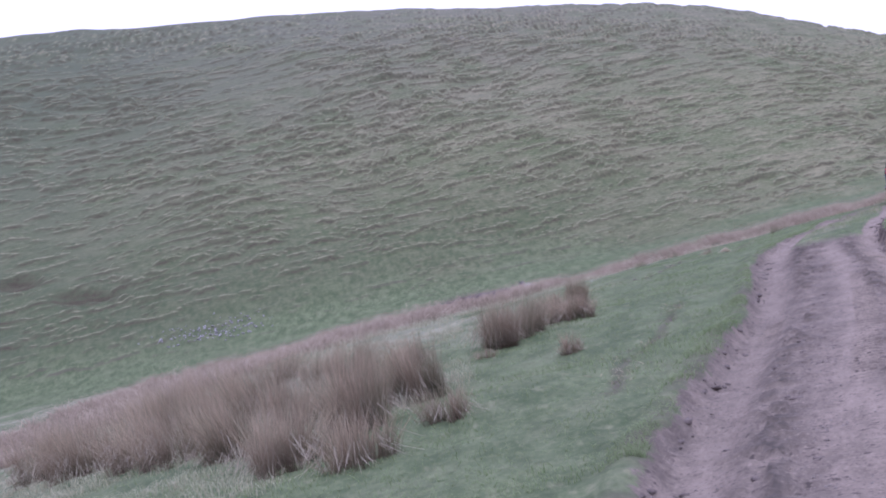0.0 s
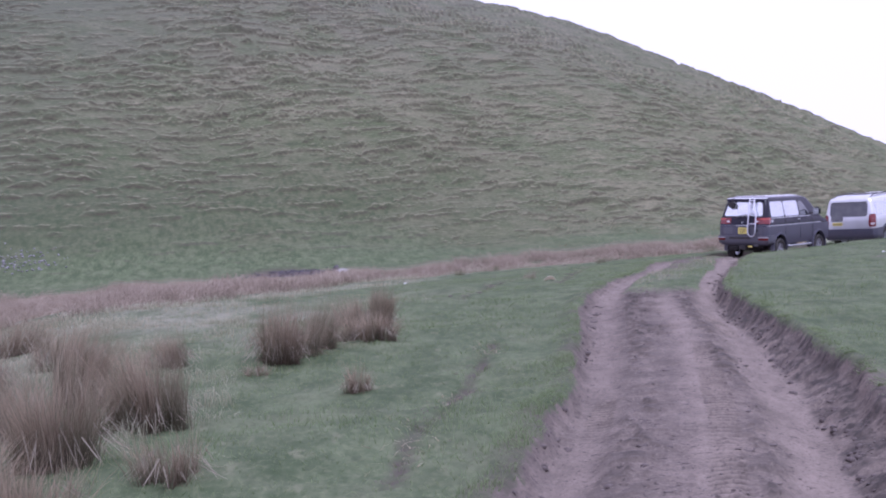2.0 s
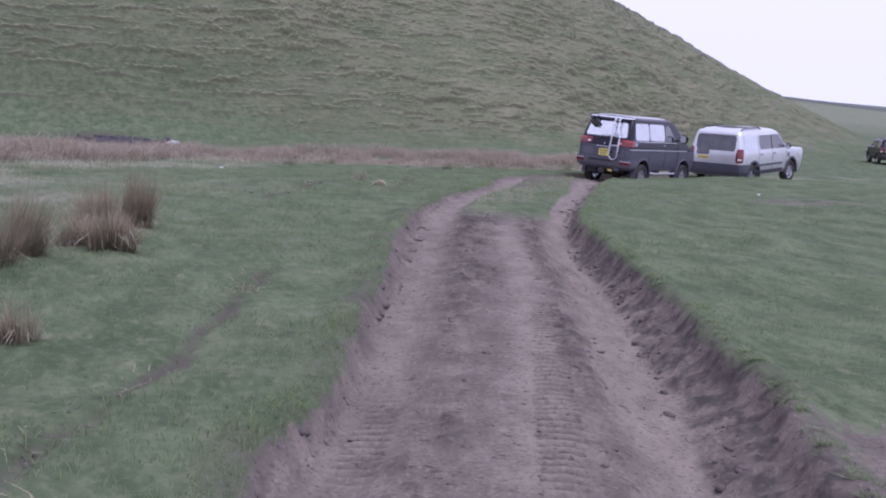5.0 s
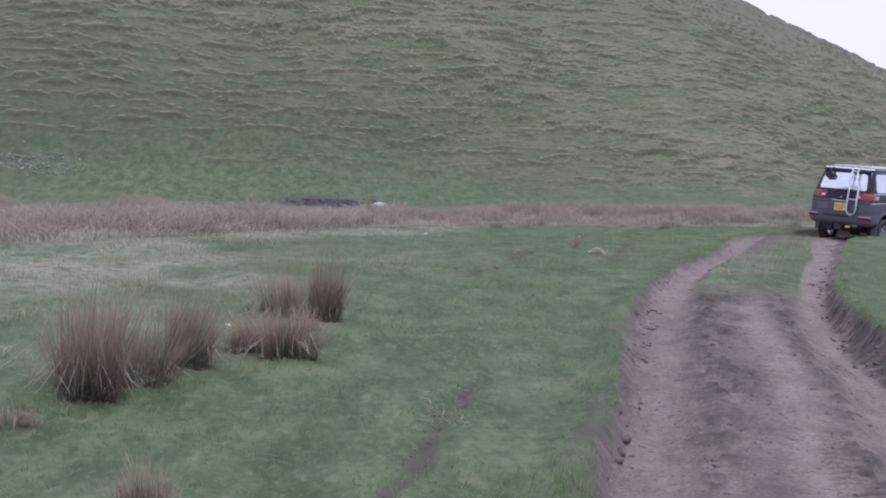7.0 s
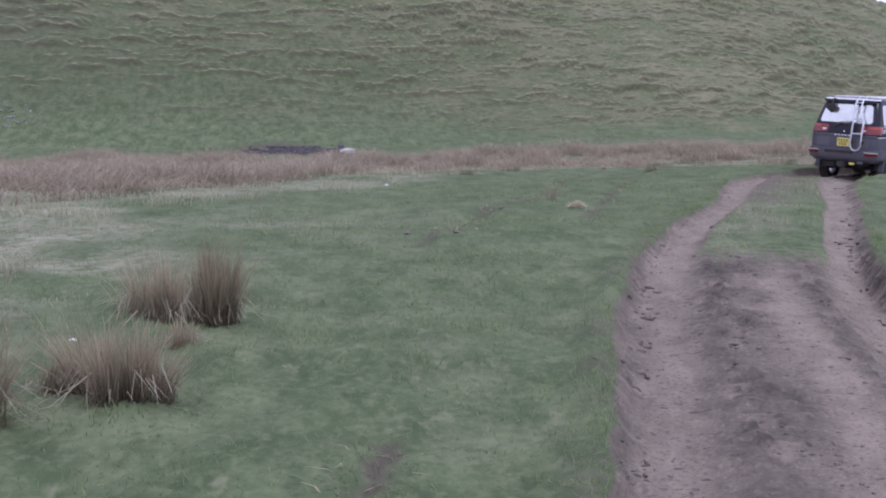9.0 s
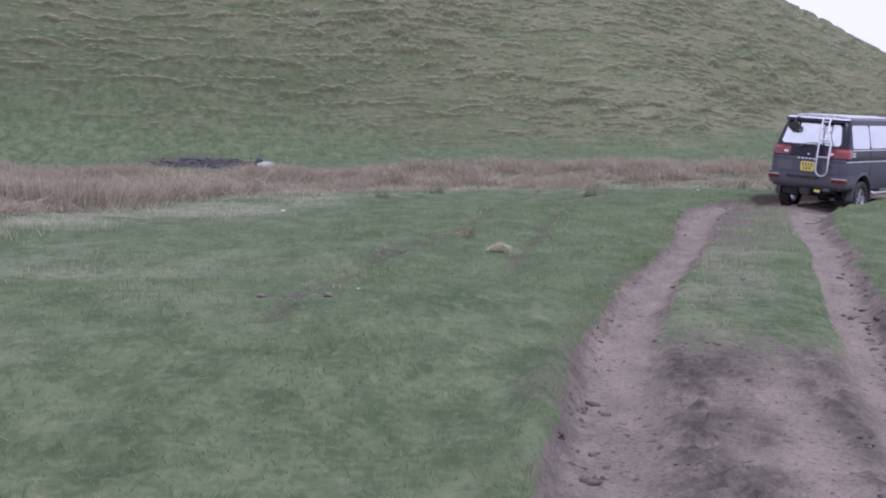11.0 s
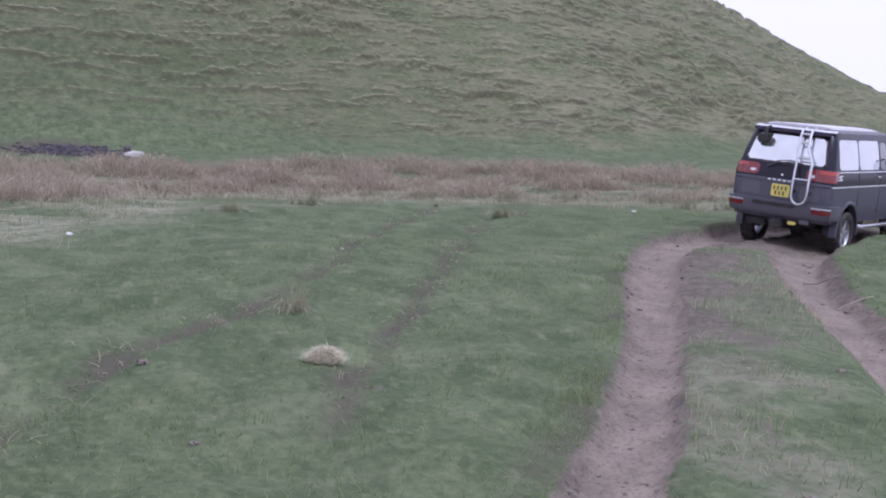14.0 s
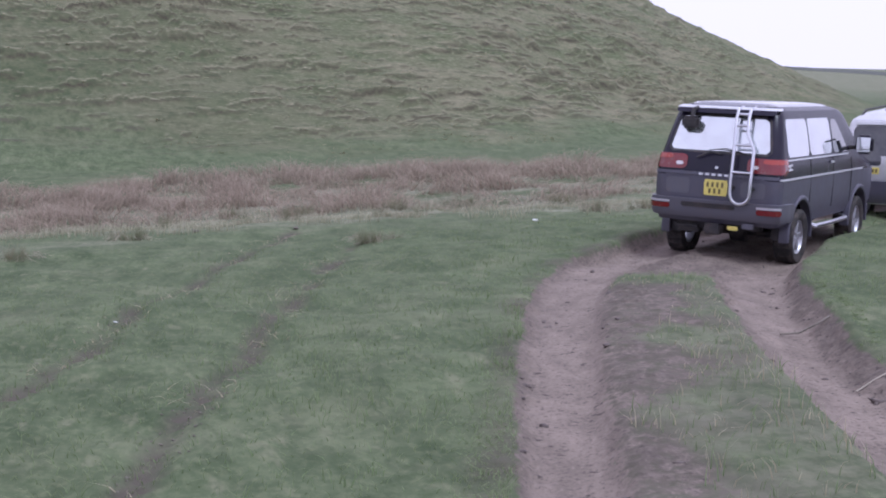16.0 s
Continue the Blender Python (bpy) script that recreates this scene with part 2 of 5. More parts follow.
def glass(name, tint, rough=0.03, metal=0.0):
    """Dark tinted vehicle glass: a black-backed pane that mirrors the sky."""
    m, n, l, b = nodes_of(name)
    d = ramp(n, l, noise_tex(n, l, 3.0, 4), 0.4, 0.8)
    l.new(mix(n, l, times(n, l, d, 0.25), tint, (0.3, 0.27, 0.25)), b.inputs["Base Color"])
    b.inputs["Metallic"].default_value = metal
    l.new(ramp(n, l, d, 0, 1, rough, rough + 0.15), b.inputs["Roughness"])
    b.inputs["Coat Weight"].default_value = 1.0
    return m


GLASS_SKY = glass("sky_reflecting_glass", (0.74, 0.77, 0.78), 0.05, 0.85)
GLASS_SIDE = glass("side_glass", (0.60, 0.62, 0.65), 0.05, 0.8)
GLASS_DARK = glass("tinted_glass", (0.035, 0.037, 0.045), 0.05, 0.0)


def stone_material(name, a, b2, dark):
    m, n, l, b = nodes_of(name)
    c = mix(n, l, ramp(n, l, noise_tex(n, l, 3, 6), 0.3, 0.7), a, b2)
    c = mix(n, l, ramp(n, l, noise_tex(n, l, 14, 5), 0.45, 0.3), c, dark)
    l.new(c, b.inputs["Base Color"])
    b.inputs["Roughness"].default_value = 0.9
    bump(n, l, b, noise_tex(n, l, 20, 6), 0.5, 0.02)
    return m


PALE_STONE = stone_material("pale_limestone", (0.44, 0.425, 0.42), (0.31, 0.295, 0.29), (0.16, 0.15, 0.145))
GREY_STONE = stone_material("grey_stone", (0.27, 0.255, 0.27), (0.20, 0.19, 0.20), (0.11, 0.105, 0.11))
DEAD_WOOD = stone_material("bleached_wood", (0.38, 0.34, 0.28), (0.30, 0.26, 0.21), (0.16, 0.14, 0.11))
CHAR = stone_material("charred_wood", (0.045, 0.040, 0.050), (0.12, 0.105, 0.125), (0.012, 0.011, 0.013))
CLOD = stone_material("dry_clod", (0.13, 0.112, 0.092), (0.18, 0.155, 0.13), (0.07, 0.06, 0.05))
CRUMB = stone_material("track_crumb", (0.12, 0.100, 0.092), (0.17, 0.142, 0.13), (0.075, 0.062, 0.057))
FRESH_SOIL = stone_material("fresh_soil", (0.085, 0.067, 0.061), (0.12, 0.095, 0.086), (0.05, 0.04, 0.037))
WALL_STONE = stone_material("field_wall_stone", (0.12, 0.125, 0.115), (0.17, 0.17, 0.16), (0.08, 0.085, 0.075))
SCRAP = stone_material("white_scrap", (0.72, 0.72, 0.70), (0.60, 0.60, 0.58), (0.4, 0.4, 0.38))


# ---------------------------------------------------------------- the lie of the land
def lattice(ix, iy, seed):
    h = (ix.astype(np.int64) * 374761393 + iy.astype(np.int64) * 668265263 + seed * 974634777) & 0xFFFFFFFF
    h = ((h ^ (h >> 13)) * 1274126177) & 0xFFFFFFFF
    return ((h ^ (h >> 16)) & 0xFFFF) / 65535.0


def vnoise(x, y, seed=0):
    ix, iy = np.floor(x), np.floor(y)
    fx, fy = x - ix, y - iy
    fx, fy = fx * fx * fx * (fx * (fx * 6 - 15) + 10), fy * fy * fy * (fy * (fy * 6 - 15) + 10)
    a, b = lattice(ix, iy, seed), lattice(ix + 1, iy, seed)
    c, d = lattice(ix, iy + 1, seed), lattice(ix + 1, iy + 1, seed)
    return (a * (1 - fx) + b * fx) * (1 - fy) + (c * (1 - fx) + d * fx) * fy - 0.5


def fbm(x, y, seed=0, octaves=4, gain=0.5):
    out, amp = 0.0, 1.0
    for k in range(octaves):
        out = out + amp * vnoise(x + 17.3 * k, y - 9.1 * k, seed + k)
        x, y, amp = x * 2.03, y * 2.03, amp * gain
    return out


def smooth(a, b, v):
    t = np.clip((v - a) / (b - a), 0, 1)
    return t * t * (3 - 2 * t)


def spline(points, step=0.2):
    """A Catmull-Rom curve through the points, evenly enough stepped."""
    p = np.array(points, float)
    p = np.vstack([2 * p[0] - p[1], p, 2 * p[-1] - p[-2]])
    out = []
    for a, b, c, d in zip(p, p[1:], p[2:], p[3:]):
        for t in np.arange(0, 1, step / np.linalg.norm(c - b)):
            out.append(0.5 * (2 * b + (c - a) * t + (2 * a - 5 * b + 4 * c - d) * t * t + (3 * b - a - 3 * c + d) * t ** 3))
    return np.array(out)


TRACK = spline([(-4.5, -16), (-2.0, -5), (-0.5, 0.5), (0.65, 4.2), (1.75, 8), (2.95, 11.5), (4.05, 15.2), (4.85, 18), (5.55, 20.8), (6.6, 24.1),
                (7.9, 27.3), (9.05, 30.0), (10.3, 33.0), (11.7, 36.0), (13.2, 38.4), (15.1, 40.5), (17.4, 42.3), (20.2, 44.0),
                (24.5, 46.0), (31, 48.5), (40, 51), (60, 56), (90, 66)])
OLD_TRACKS = [spline(p) for p in (
    [(0.6, 10.0), (1.08, 12.05), (1.61, 13.9), (2.0, 15.3), (2.46, 17.3)],
    [(3.2, 24.5), (4.6, 29.3), (5.4, 31.0), (6.2, 33.5), (7.4, 37.7), (8.7, 42.0), (10.0, 45.8)],
    [(5.6, 27.5), (6.6, 30.8), (7.3, 33.0), (8.2, 36.2), (9.25, 39.6), (10.2, 42.3)])]


def nearest(x, y, line):
    """Distance to a line, signed to its right, and the y of the line there."""
    d = np.roll(line, -1, 0) - line
    d[-1] = d[-2]
    d /= np.linalg.norm(d, axis=1)[:, None]
    s, at = np.full(x.shape, 99.0), np.zeros(x.shape)
    flat_x, flat_y = x.ravel(), y.ravel()
    near = np.nonzero((flat_x > line[:, 0].min() - 4) & (flat_x < line[:, 0].max() + 4) & (flat_y > line[:, 1].min() - 4) & (flat_y < line[:, 1].max() + 4))[0]
    sf, af = s.ravel(), at.ravel()
    for k in range(0, len(near), 20000):
        idx = near[k:k + 20000]
        gx, gy = flat_x[idx, None] - line[None, :, 0], flat_y[idx, None] - line[None, :, 1]
        j = (gx * gx + gy * gy).argmin(1)
        r = np.arange(len(idx))
        side = gx[r, j] * d[j, 1] - gy[r, j] * d[j, 0]
        dist = np.sqrt(gx[r, j] ** 2 + gy[r, j] ** 2)
        sf[idx], af[idx] = np.where(side >= 0, dist, -dist), line[j, 1]
    return sf.reshape(x.shape), af.reshape(x.shape)


HILL = (-39.7, 154.0, 131.5, 85.0, 0.093, 37.6, 1.367, -0.31, 0.119, 0.725)


def hill_height(x, y):
    cx, cy, ax, ay, th, h, p, k1, k2, k3 = HILL
    c, s = math.cos(th), math.sin(th)
    u, v = ((x - cx) * c + (y - cy) * s) / ax, (-(x - cx) * s + (y - cy) * c) / ay
    q = np.clip(1 - u * u - v * v, 0, None)
    return h * q ** p * (1 + k1 * u + k2 * v + k3 * u * u) + 1.2 * np.exp(-((x - 29) / 14) ** 2 - ((y - 143) / 14) ** 2) + 0.8 * np.exp(-((x + 48) / 14) ** 2 - ((y - 141) / 14) ** 2), q


def near_edge(x):
    """The reed bed's near edge."""
    return np.interp(x, [-30, -12, -8, -4, -1, 3, 6, 10, 20, 25, 30], [18, 22, 25, 30, 35, 44, 53, 55, 55.5, 61, 70])


def terraces(x, y):
    """Tussocks and sheep terraces: flat-topped lumps drawn out along the hill's contours."""
    hz = hill_height(x, y)[0]
    v = hz / 0.50
    slope = (hill_height(x, y + 0.5)[0] - hz) / 0.5
    wx, wy = x + 0.9 * fbm(x / 3.0, v / 3.0, 14, 2), v + 0.16 * fbm(x / 4.0, v / 3.0, 15, 2)
    lump = fbm(wx / 2.0, wy / 0.72, 11, 3)
    lump2 = fbm(wx / 1.1, wy / 0.45, 17, 1)
    strong = 0.35 + 0.95 * np.clip(fbm(x / 13, y / 11, 19, 2) + 0.35, 0, 1)
    strong = strong * smooth(0.10, 0.26, slope) * (1 - 0.5 * smooth(14, 0, x) * smooth(8, 2, v))
    return strong * (0.13 * smooth(-0.02, 0.10, lump) + 0.20 * smooth(0.16, 0.27, lump) + 0.12 * smooth(0.10, 0.25, lump2))


def track_edges(at):
    """Distances from the track's middle line: left edge, inner sides of both ruts, foot and lip of the right bank."""
    left = np.interp(at, [5, 11, 13, 15, 17, 19.5, 21.5, 24, 26.5, 28, 29.5, 32, 34.5, 37, 39.5, 42, 46], [.96, .98, 1.01, 1.06, 1.0, 1.06, 1.05, 1.03, .94, .86, .89, .98, 1.08, 1.25, 1.34, 1.2, 1.0])
    left_in = np.interp(at, [20, 22.3, 25, 28, 31, 35, 38, 46], [.6, .57, .52, .46, .48, .5, .6, .45])
    right_in = np.interp(at, [5, 18, 22, 24, 29, 31, 32.5, 34.3, 37.4, 46], [.54, .54, .65, .69, .68, .62, .54, .47, .38, .45])
    foot = np.interp(at, [5, 12, 13, 15.6, 18, 22, 26, 29.5, 31.7, 33, 34.7, 36.5, 39, 46], [.95, .95, 1.03, 1.0, .97, 1.02, 1.08, 1.07, 1.02, .98, 1.02, 1.1, 1.12, 1.0])
    lip = foot + np.interp(at, [5, 12.9, 14, 17, 18.5, 20.3, 22.7, 24.5, 30.5, 32.5, 35, 37, 46], [.36, .36, .32, .27, .24, .15, .12, .1, .12, .22, .2, .13, .1])
    return left, left_in, right_in, foot, lip


def lay(x, y):
    """Height, and the shares of mud, bleached grass with far haze, hill grass, smooth wheel-worn earth, and painted
    shade with soil.
    """
    base = np.interp(y, [-60, -10, 5, 11, 17, 20, 26, 30, 34, 38, 42, 47, 54, 62, 72, 120, 300],
                     [-.3, -.5, -.55, -.56, -.64, -.69, -.76, -.92, -1.05, -1.32, -1.47, -1.78, -2.5, -2.75, -2.8, -3.2, -3.2])
    across = np.clip(x - (3 + .18 * y), -8, 8)
    base = base + 0.02 * across * (0.3 + 0.7 * smooth(20, 28, y))
    # the ground drops to the stream on the left
    left = smooth(0, 9, np.clip(-(x - np.interp(y, [-10, 5, 12, 18, 24, 32, 40], [-5, -3.5, -2.2, -1.5, -2.5, -3, -2])), 0, 30)) * (1 - smooth(40, 56, y))
    base = base - 0.75 * left
    hz, q = hill_height(x, y)
    on = smooth(0.0, 0.12, q)
    z = base + hz
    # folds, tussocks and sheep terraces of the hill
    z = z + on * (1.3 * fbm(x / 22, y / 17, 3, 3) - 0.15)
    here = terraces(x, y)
    # mask of shade painted on the lumps' downhill faces
    shade_and_soil = on * smooth(0.018, 0.075, here - terraces(x, y - 0.20))
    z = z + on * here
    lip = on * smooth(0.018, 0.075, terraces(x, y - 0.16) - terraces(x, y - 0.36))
    # far country
    far = np.hypot(x - 2, y - 10)
    az = np.degrees(np.arctan2(x - 2, y - 10))
    z = z + smooth(230, 420, far) * (5.6 + 1.5 * fbm(az / 9, far / 200, 21, 3) - 0.55 * np.clip(az - 28.5, 0, 9)) + smooth(500, 1200, far) * 4
    # small unevenness of the turf
    s, at = nearest(x, y, TRACK)
    calm = 0.25 + 0.75 * smooth(0.9, 1.8, np.abs(s))
    z = z + (1 - on) * (0.10 * fbm(x / 2.3, y / 2.3, 31, 3) + 0.05 * fbm(x / 0.6, y / 0.6, 35, 2)) * calm
    # the track
    ragged = 0.10 * fbm(x / 0.55, y / 0.55, 41, 1) + 0.12 * fbm(x / 1.9, y / 1.9, 43, 2)
    ragged = ragged * (1 - 0.45 * smooth(23, 26, at))
    a = np.abs(s) + ragged
    early = 1 - smooth(21.5, 25.5, at)          # bare from side to side
    bend = smooth(36.0, 38.2, at) * (1 - smooth(41.5, 43.5, at))
    bare = np.clip(early + bend, 0, 1)
    left_e, left_in, right_in, foot, lip_e = track_edges(at)
    wide = np.where(s < 0, left_e, lip_e - 0.04)
    inside = 1 - smooth(wide - 0.10, wide + 0.06, a)
    dug = np.where(s < 0, inside, 1 - 0.4 * smooth(foot - 0.05, lip_e - 0.08, a) - 0.6 * smooth(lip_e - 0.13, lip_e + 0.02, a))
    inner, outer = np.where(s < 0, left_in, right_in), np.where(s < 0, left_e, foot)
    rut = np.exp(-((np.abs(s) - (inner + outer) / 2) / ((outer - inner) / 2 + 0.02)) ** 4)
    middle = 1 - smooth(-0.06, 0.08, np.abs(s) + ragged - inner)
    # a smeared left half of the grassy middle
    smear = smooth(23, 26, at) * (1 - smooth(35.5, 37, at)) * smooth(-0.30, 0.20, fbm(x / 0.5, y / 0.9, 47, 3) - 0.8 * s - 0.08 + 0.25 * smooth(28, 31, at))
    mud = inside * np.clip(1 - middle * (1 - bare) * (1 - (0.32 + 0.20 * smooth(28, 31, at)) * smear), 0, 1)
    depth = 0.03 * dug + 0.05 * early * dug + 0.045 * rut * dug
    depth = depth - 0.045 * middle * (1 - bare) * dug
    dip = smooth(37.0, 39.5, at) * (1 - smooth(43.5, 45.5, at)) * dug
    depth = depth + dip * (0.13 + 0.12 * smooth(-0.3, 0.6, s))
    right = smooth(0.2, 1.0, s) * early
    depth = depth + 0.11 * right * dug + 0.10 * smooth(0.4, 1.0, s) * smooth(31.5, 33.5, at) * (1 - smooth(37, 38.5, at)) * dug
    lumps = fbm(x / 0.7, y / 0.7, 51, 2) * 0.10 + vnoise(x / 0.26, y / 0.26, 55) * 0.05
    z = z - depth + 0.15 * mud * lumps * (1 - 0.9 * rut)
    # raised turf lips
    z = z + 0.07 * np.exp(-((a - wide - 0.12) / 0.14) ** 2) * (s < 50) * (0.08 + 0.9 * early)
    worn = np.clip(rut * (1 - np.where(s < 0, 0.42, 0.0) * early * smooth(22.5, 21.0, at)) + 0.8 * early * np.exp(-((s - 0.13) / 0.2) ** 4), 0, 1) * inside
    # trodden, half-dead turf along the edges and between the ruts
    verge = np.exp(-((a - wide - 0.06) / 0.17) ** 2) * (np.abs(s) < 50) * np.where(s > 0, 0.4, 0.65)
    shade_and_soil = np.clip(shade_and_soil + verge * np.clip(0.55 + 1.1 * fbm(x / 0.5, y / 0.5, 191, 3), 0, 1) + (0.2 + 0.3 * smooth(28, 31, at)) * smear * middle * inside, 0, 1)
    # scuffed verge of the right-hand bank at the beginning
    scuff = smooth(3.0, 2.0, a) * smooth(0, 1, s) * (1 - smooth(11.3, 13.4, at + 0.5 * fbm(x, y, 199, 2))) * np.clip(0.72 + 0.6 * fbm(x / 0.7, y / 0.7, 193, 3), 0, 0.95)
    shade_and_soil = np.clip(shade_and_soil + 0.8 * smooth(3.6, 1.6, a) * smooth(0, 1, s) * (s < 50) * (1 - smooth(9, 14, at)) * np.clip(0.6 + 1.2 * fbm(x, y, 195, 3), 0, 1), 0, 1)
    mud = np.clip(mud + scuff + (0.16 + 0.14 * early) * np.exp(-((a - wide) / 0.14) ** 2) * (s < 50), 0, 1)
    for k, line in enumerate(OLD_TRACKS):
        so, _ = nearest(x, y, line)
        wob = so + 0.12 * fbm(x / 0.8, y / 0.8, 61 + k, 2)
        m = np.exp(-(wob / (0.07 if k == 0 else 0.105)) ** 2)
        z = z - 0.06 * m
        if k == 0:
            shade_and_soil = np.clip(shade_and_soil + 1.2 * np.exp(-(wob / 0.045) ** 2) * smooth(-0.3, 0.0, fbm(x / 0.9, y / 0.9, 77, 2)), 0, 1)
        shade_and_soil = np.clip(shade_and_soil + m * np.clip(0.75 + 1.2 * fbm(x / 0.7, y / 0.7, 71 + k, 3), 0, 1), 0, 1)
    # burnt ground by the boulder, earth scars on the hill's foot
    for bx, by, rx, ry, w in ((12.9, 26.6, 1.7, 0.62, 0.6), (6.0, 28.2, 0.5, 0.5, 0.3)):
        d2 = ((x - bx) / rx) ** 2 + ((y - by) / ry) ** 2
        m = np.exp(-d2 * d2) * w
        mud = np.clip(mud + m * (0.75 + 1.2 * fbm(x / 0.8, y / 0.5, 81, 3)), 0, 1)
    for bx, by, rx, ry, dig in ((-23.3, 82.8, 2.2, 0.7, 0.55), (-28.3, 85.7, 1.7, 0.7, 0.5), (0.9, 73.3, 2.5, 2.9, 0.0)):
        d2 = ((x - bx) / rx) ** 2 + ((y - by + 0.12 * (x - bx)) / ry) ** 2
        m = np.exp(-d2 * d2)
        z = z - dig * m
        shade_and_soil = np.clip(shade_and_soil + 1.2 * m, 0, 1)
        lip = lip * (1 - m)
    e = near_edge(x)
    pale = 1.0 * smooth(-11, -3, y - e) * (1 - on) * (1 - smooth(61, 69, y))
    pale = np.clip(pale + 0.6 * left * (1 - on), 0, 1)
    side = x - np.interp(y, TRACK[:, 1], TRACK[:, 0])
    pale = np.clip(pale + 0.62 * smooth(-3.6, -6.8, side) * smooth(16, 21, y) * (1 - smooth(24, 32, y)) * (1 - on), 0, 1)
    pale = np.clip(pale * (0.65 + 2.4 * fbm(x / 1.5, y / 1.5, 91, 3)), 0, 1)
    pale = np.maximum(pale, (0.55 + 0.35 * smooth(28, 31, at)) * smear * middle * inside)
    # dead grass across the middle in the bend
    dead = smooth(28.5, 30.5, at) * (1 - smooth(35.5, 37.5, at)) * middle * inside * np.clip(0.72 + 0.9 * fbm(x / 0.45, y / 0.45, 233, 3), 0, 1)
    pale = np.maximum(pale, 0.6 * dead)
    shade_and_soil = np.clip(shade_and_soil + 0.42 * dead, 0, 1)
    # distant land paled to paint in the haze
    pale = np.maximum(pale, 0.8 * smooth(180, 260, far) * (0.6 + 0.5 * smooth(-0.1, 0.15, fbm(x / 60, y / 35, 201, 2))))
    on = smooth(0.03, 0.20 - 0.07 * smooth(4, 14, x), q + 0.03 * smooth(4, 14, x) * (q > 0) + 0.09 * fbm(x / 5, y / 5, 197, 3))
    return z, mud, pale, on, worn, shade_and_soil - 0.8 * lip


def ground_z(x, y):
    return float(lay(np.array([x], float), np.array([y], float))[0][0])


def stretch(stops):
    """Coordinates from (start, spacing) stops; the spacing grows or shrinks in between."""
    out = [stops[0][0]]
    xs, ds = [s[0] for s in stops], [s[1] for s in stops]
    while out[-1] < stops[-1][0]:
        out.append(out[-1] + float(np.interp(out[-1], xs, ds)))
    return np.array(out)


def mesh_from(name, verts, faces, material, smooth_shade=True):
    me = bpy.data.meshes.new(name)
    verts, faces = np.asarray(verts, np.float32), np.asarray(faces, np.int32)
    me.vertices.add(len(verts))
    me.vertices.foreach_set("co", verts.ravel())
    k = faces.shape[1]
    me.loops.add(faces.size)
    me.loops.foreach_set("vertex_index", faces.ravel())
    me.polygons.add(len(faces))
    me.polygons.foreach_set("loop_start", np.arange(0, faces.size, k, dtype=np.int32))
    me.polygons.foreach_set("loop_total", np.full(len(faces), k, np.int32))
    if smooth_shade:
        me.polygons.foreach_set("use_smooth", np.ones(len(faces), bool))
    me.update(calc_edges=True)
    me.validate()
    me.materials.append(material)
    return me


def add_attr(me, name, values):
    a = me.attributes.new(name, "FLOAT", "POINT")
    a.data.foreach_set("value", np.asarray(values, np.float32).ravel())


gx = stretch([(-1500, 150), (-300, 25), (-120, 2.5), (-60, 0.40), (-45, 0.27), (-9, 0.25), (-5, 0.12), (-1, 0.085), (16, 0.085), (20, 0.16), (24, 0.25), (60, 0.35), (110, 2.5), (300, 25), (1500, 150)])
gy = stretch([(-1500, 150), (-200, 25), (-20, 2.0), (4, 0.3), (7, 0.09), (32, 0.085), (42, 0.10), (48, 0.22), (66, 0.16), (118, 0.17), (135, 0.6), (170, 1.5), (320, 15), (1500, 150)])
X, Y = np.meshgrid(gx, gy)
Zg, MUD, PALE_A, ON, WORN, SHADE_AND_SOIL = lay(X, Y)
nx, ny = len(gx), len(gy)
ids = np.arange(nx * ny).reshape(ny, nx)
sd, sat = nearest(X, Y, TRACK)
Zg = Zg - 0.09 * smooth(1.62, 1.46, np.abs(sd)) * smooth(5.0, 5.6, sat) * (1 - smooth(45.0, 45.6, sat))
quads = np.stack([ids[:-1, :-1], ids[:-1, 1:], ids[1:, 1:], ids[1:, :-1]], -1).reshape(-1, 4)
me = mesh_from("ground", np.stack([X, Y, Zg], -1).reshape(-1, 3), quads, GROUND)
for key, val in (("mud", MUD), ("pale", PALE_A), ("hill", ON), ("worn", WORN), ("shade_and_soil", SHADE_AND_SOIL)):
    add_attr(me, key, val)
tagged(new("ground", me), "moorland grass with a rutted earth track below a steep tussocky hill", "ground", kind="structure")




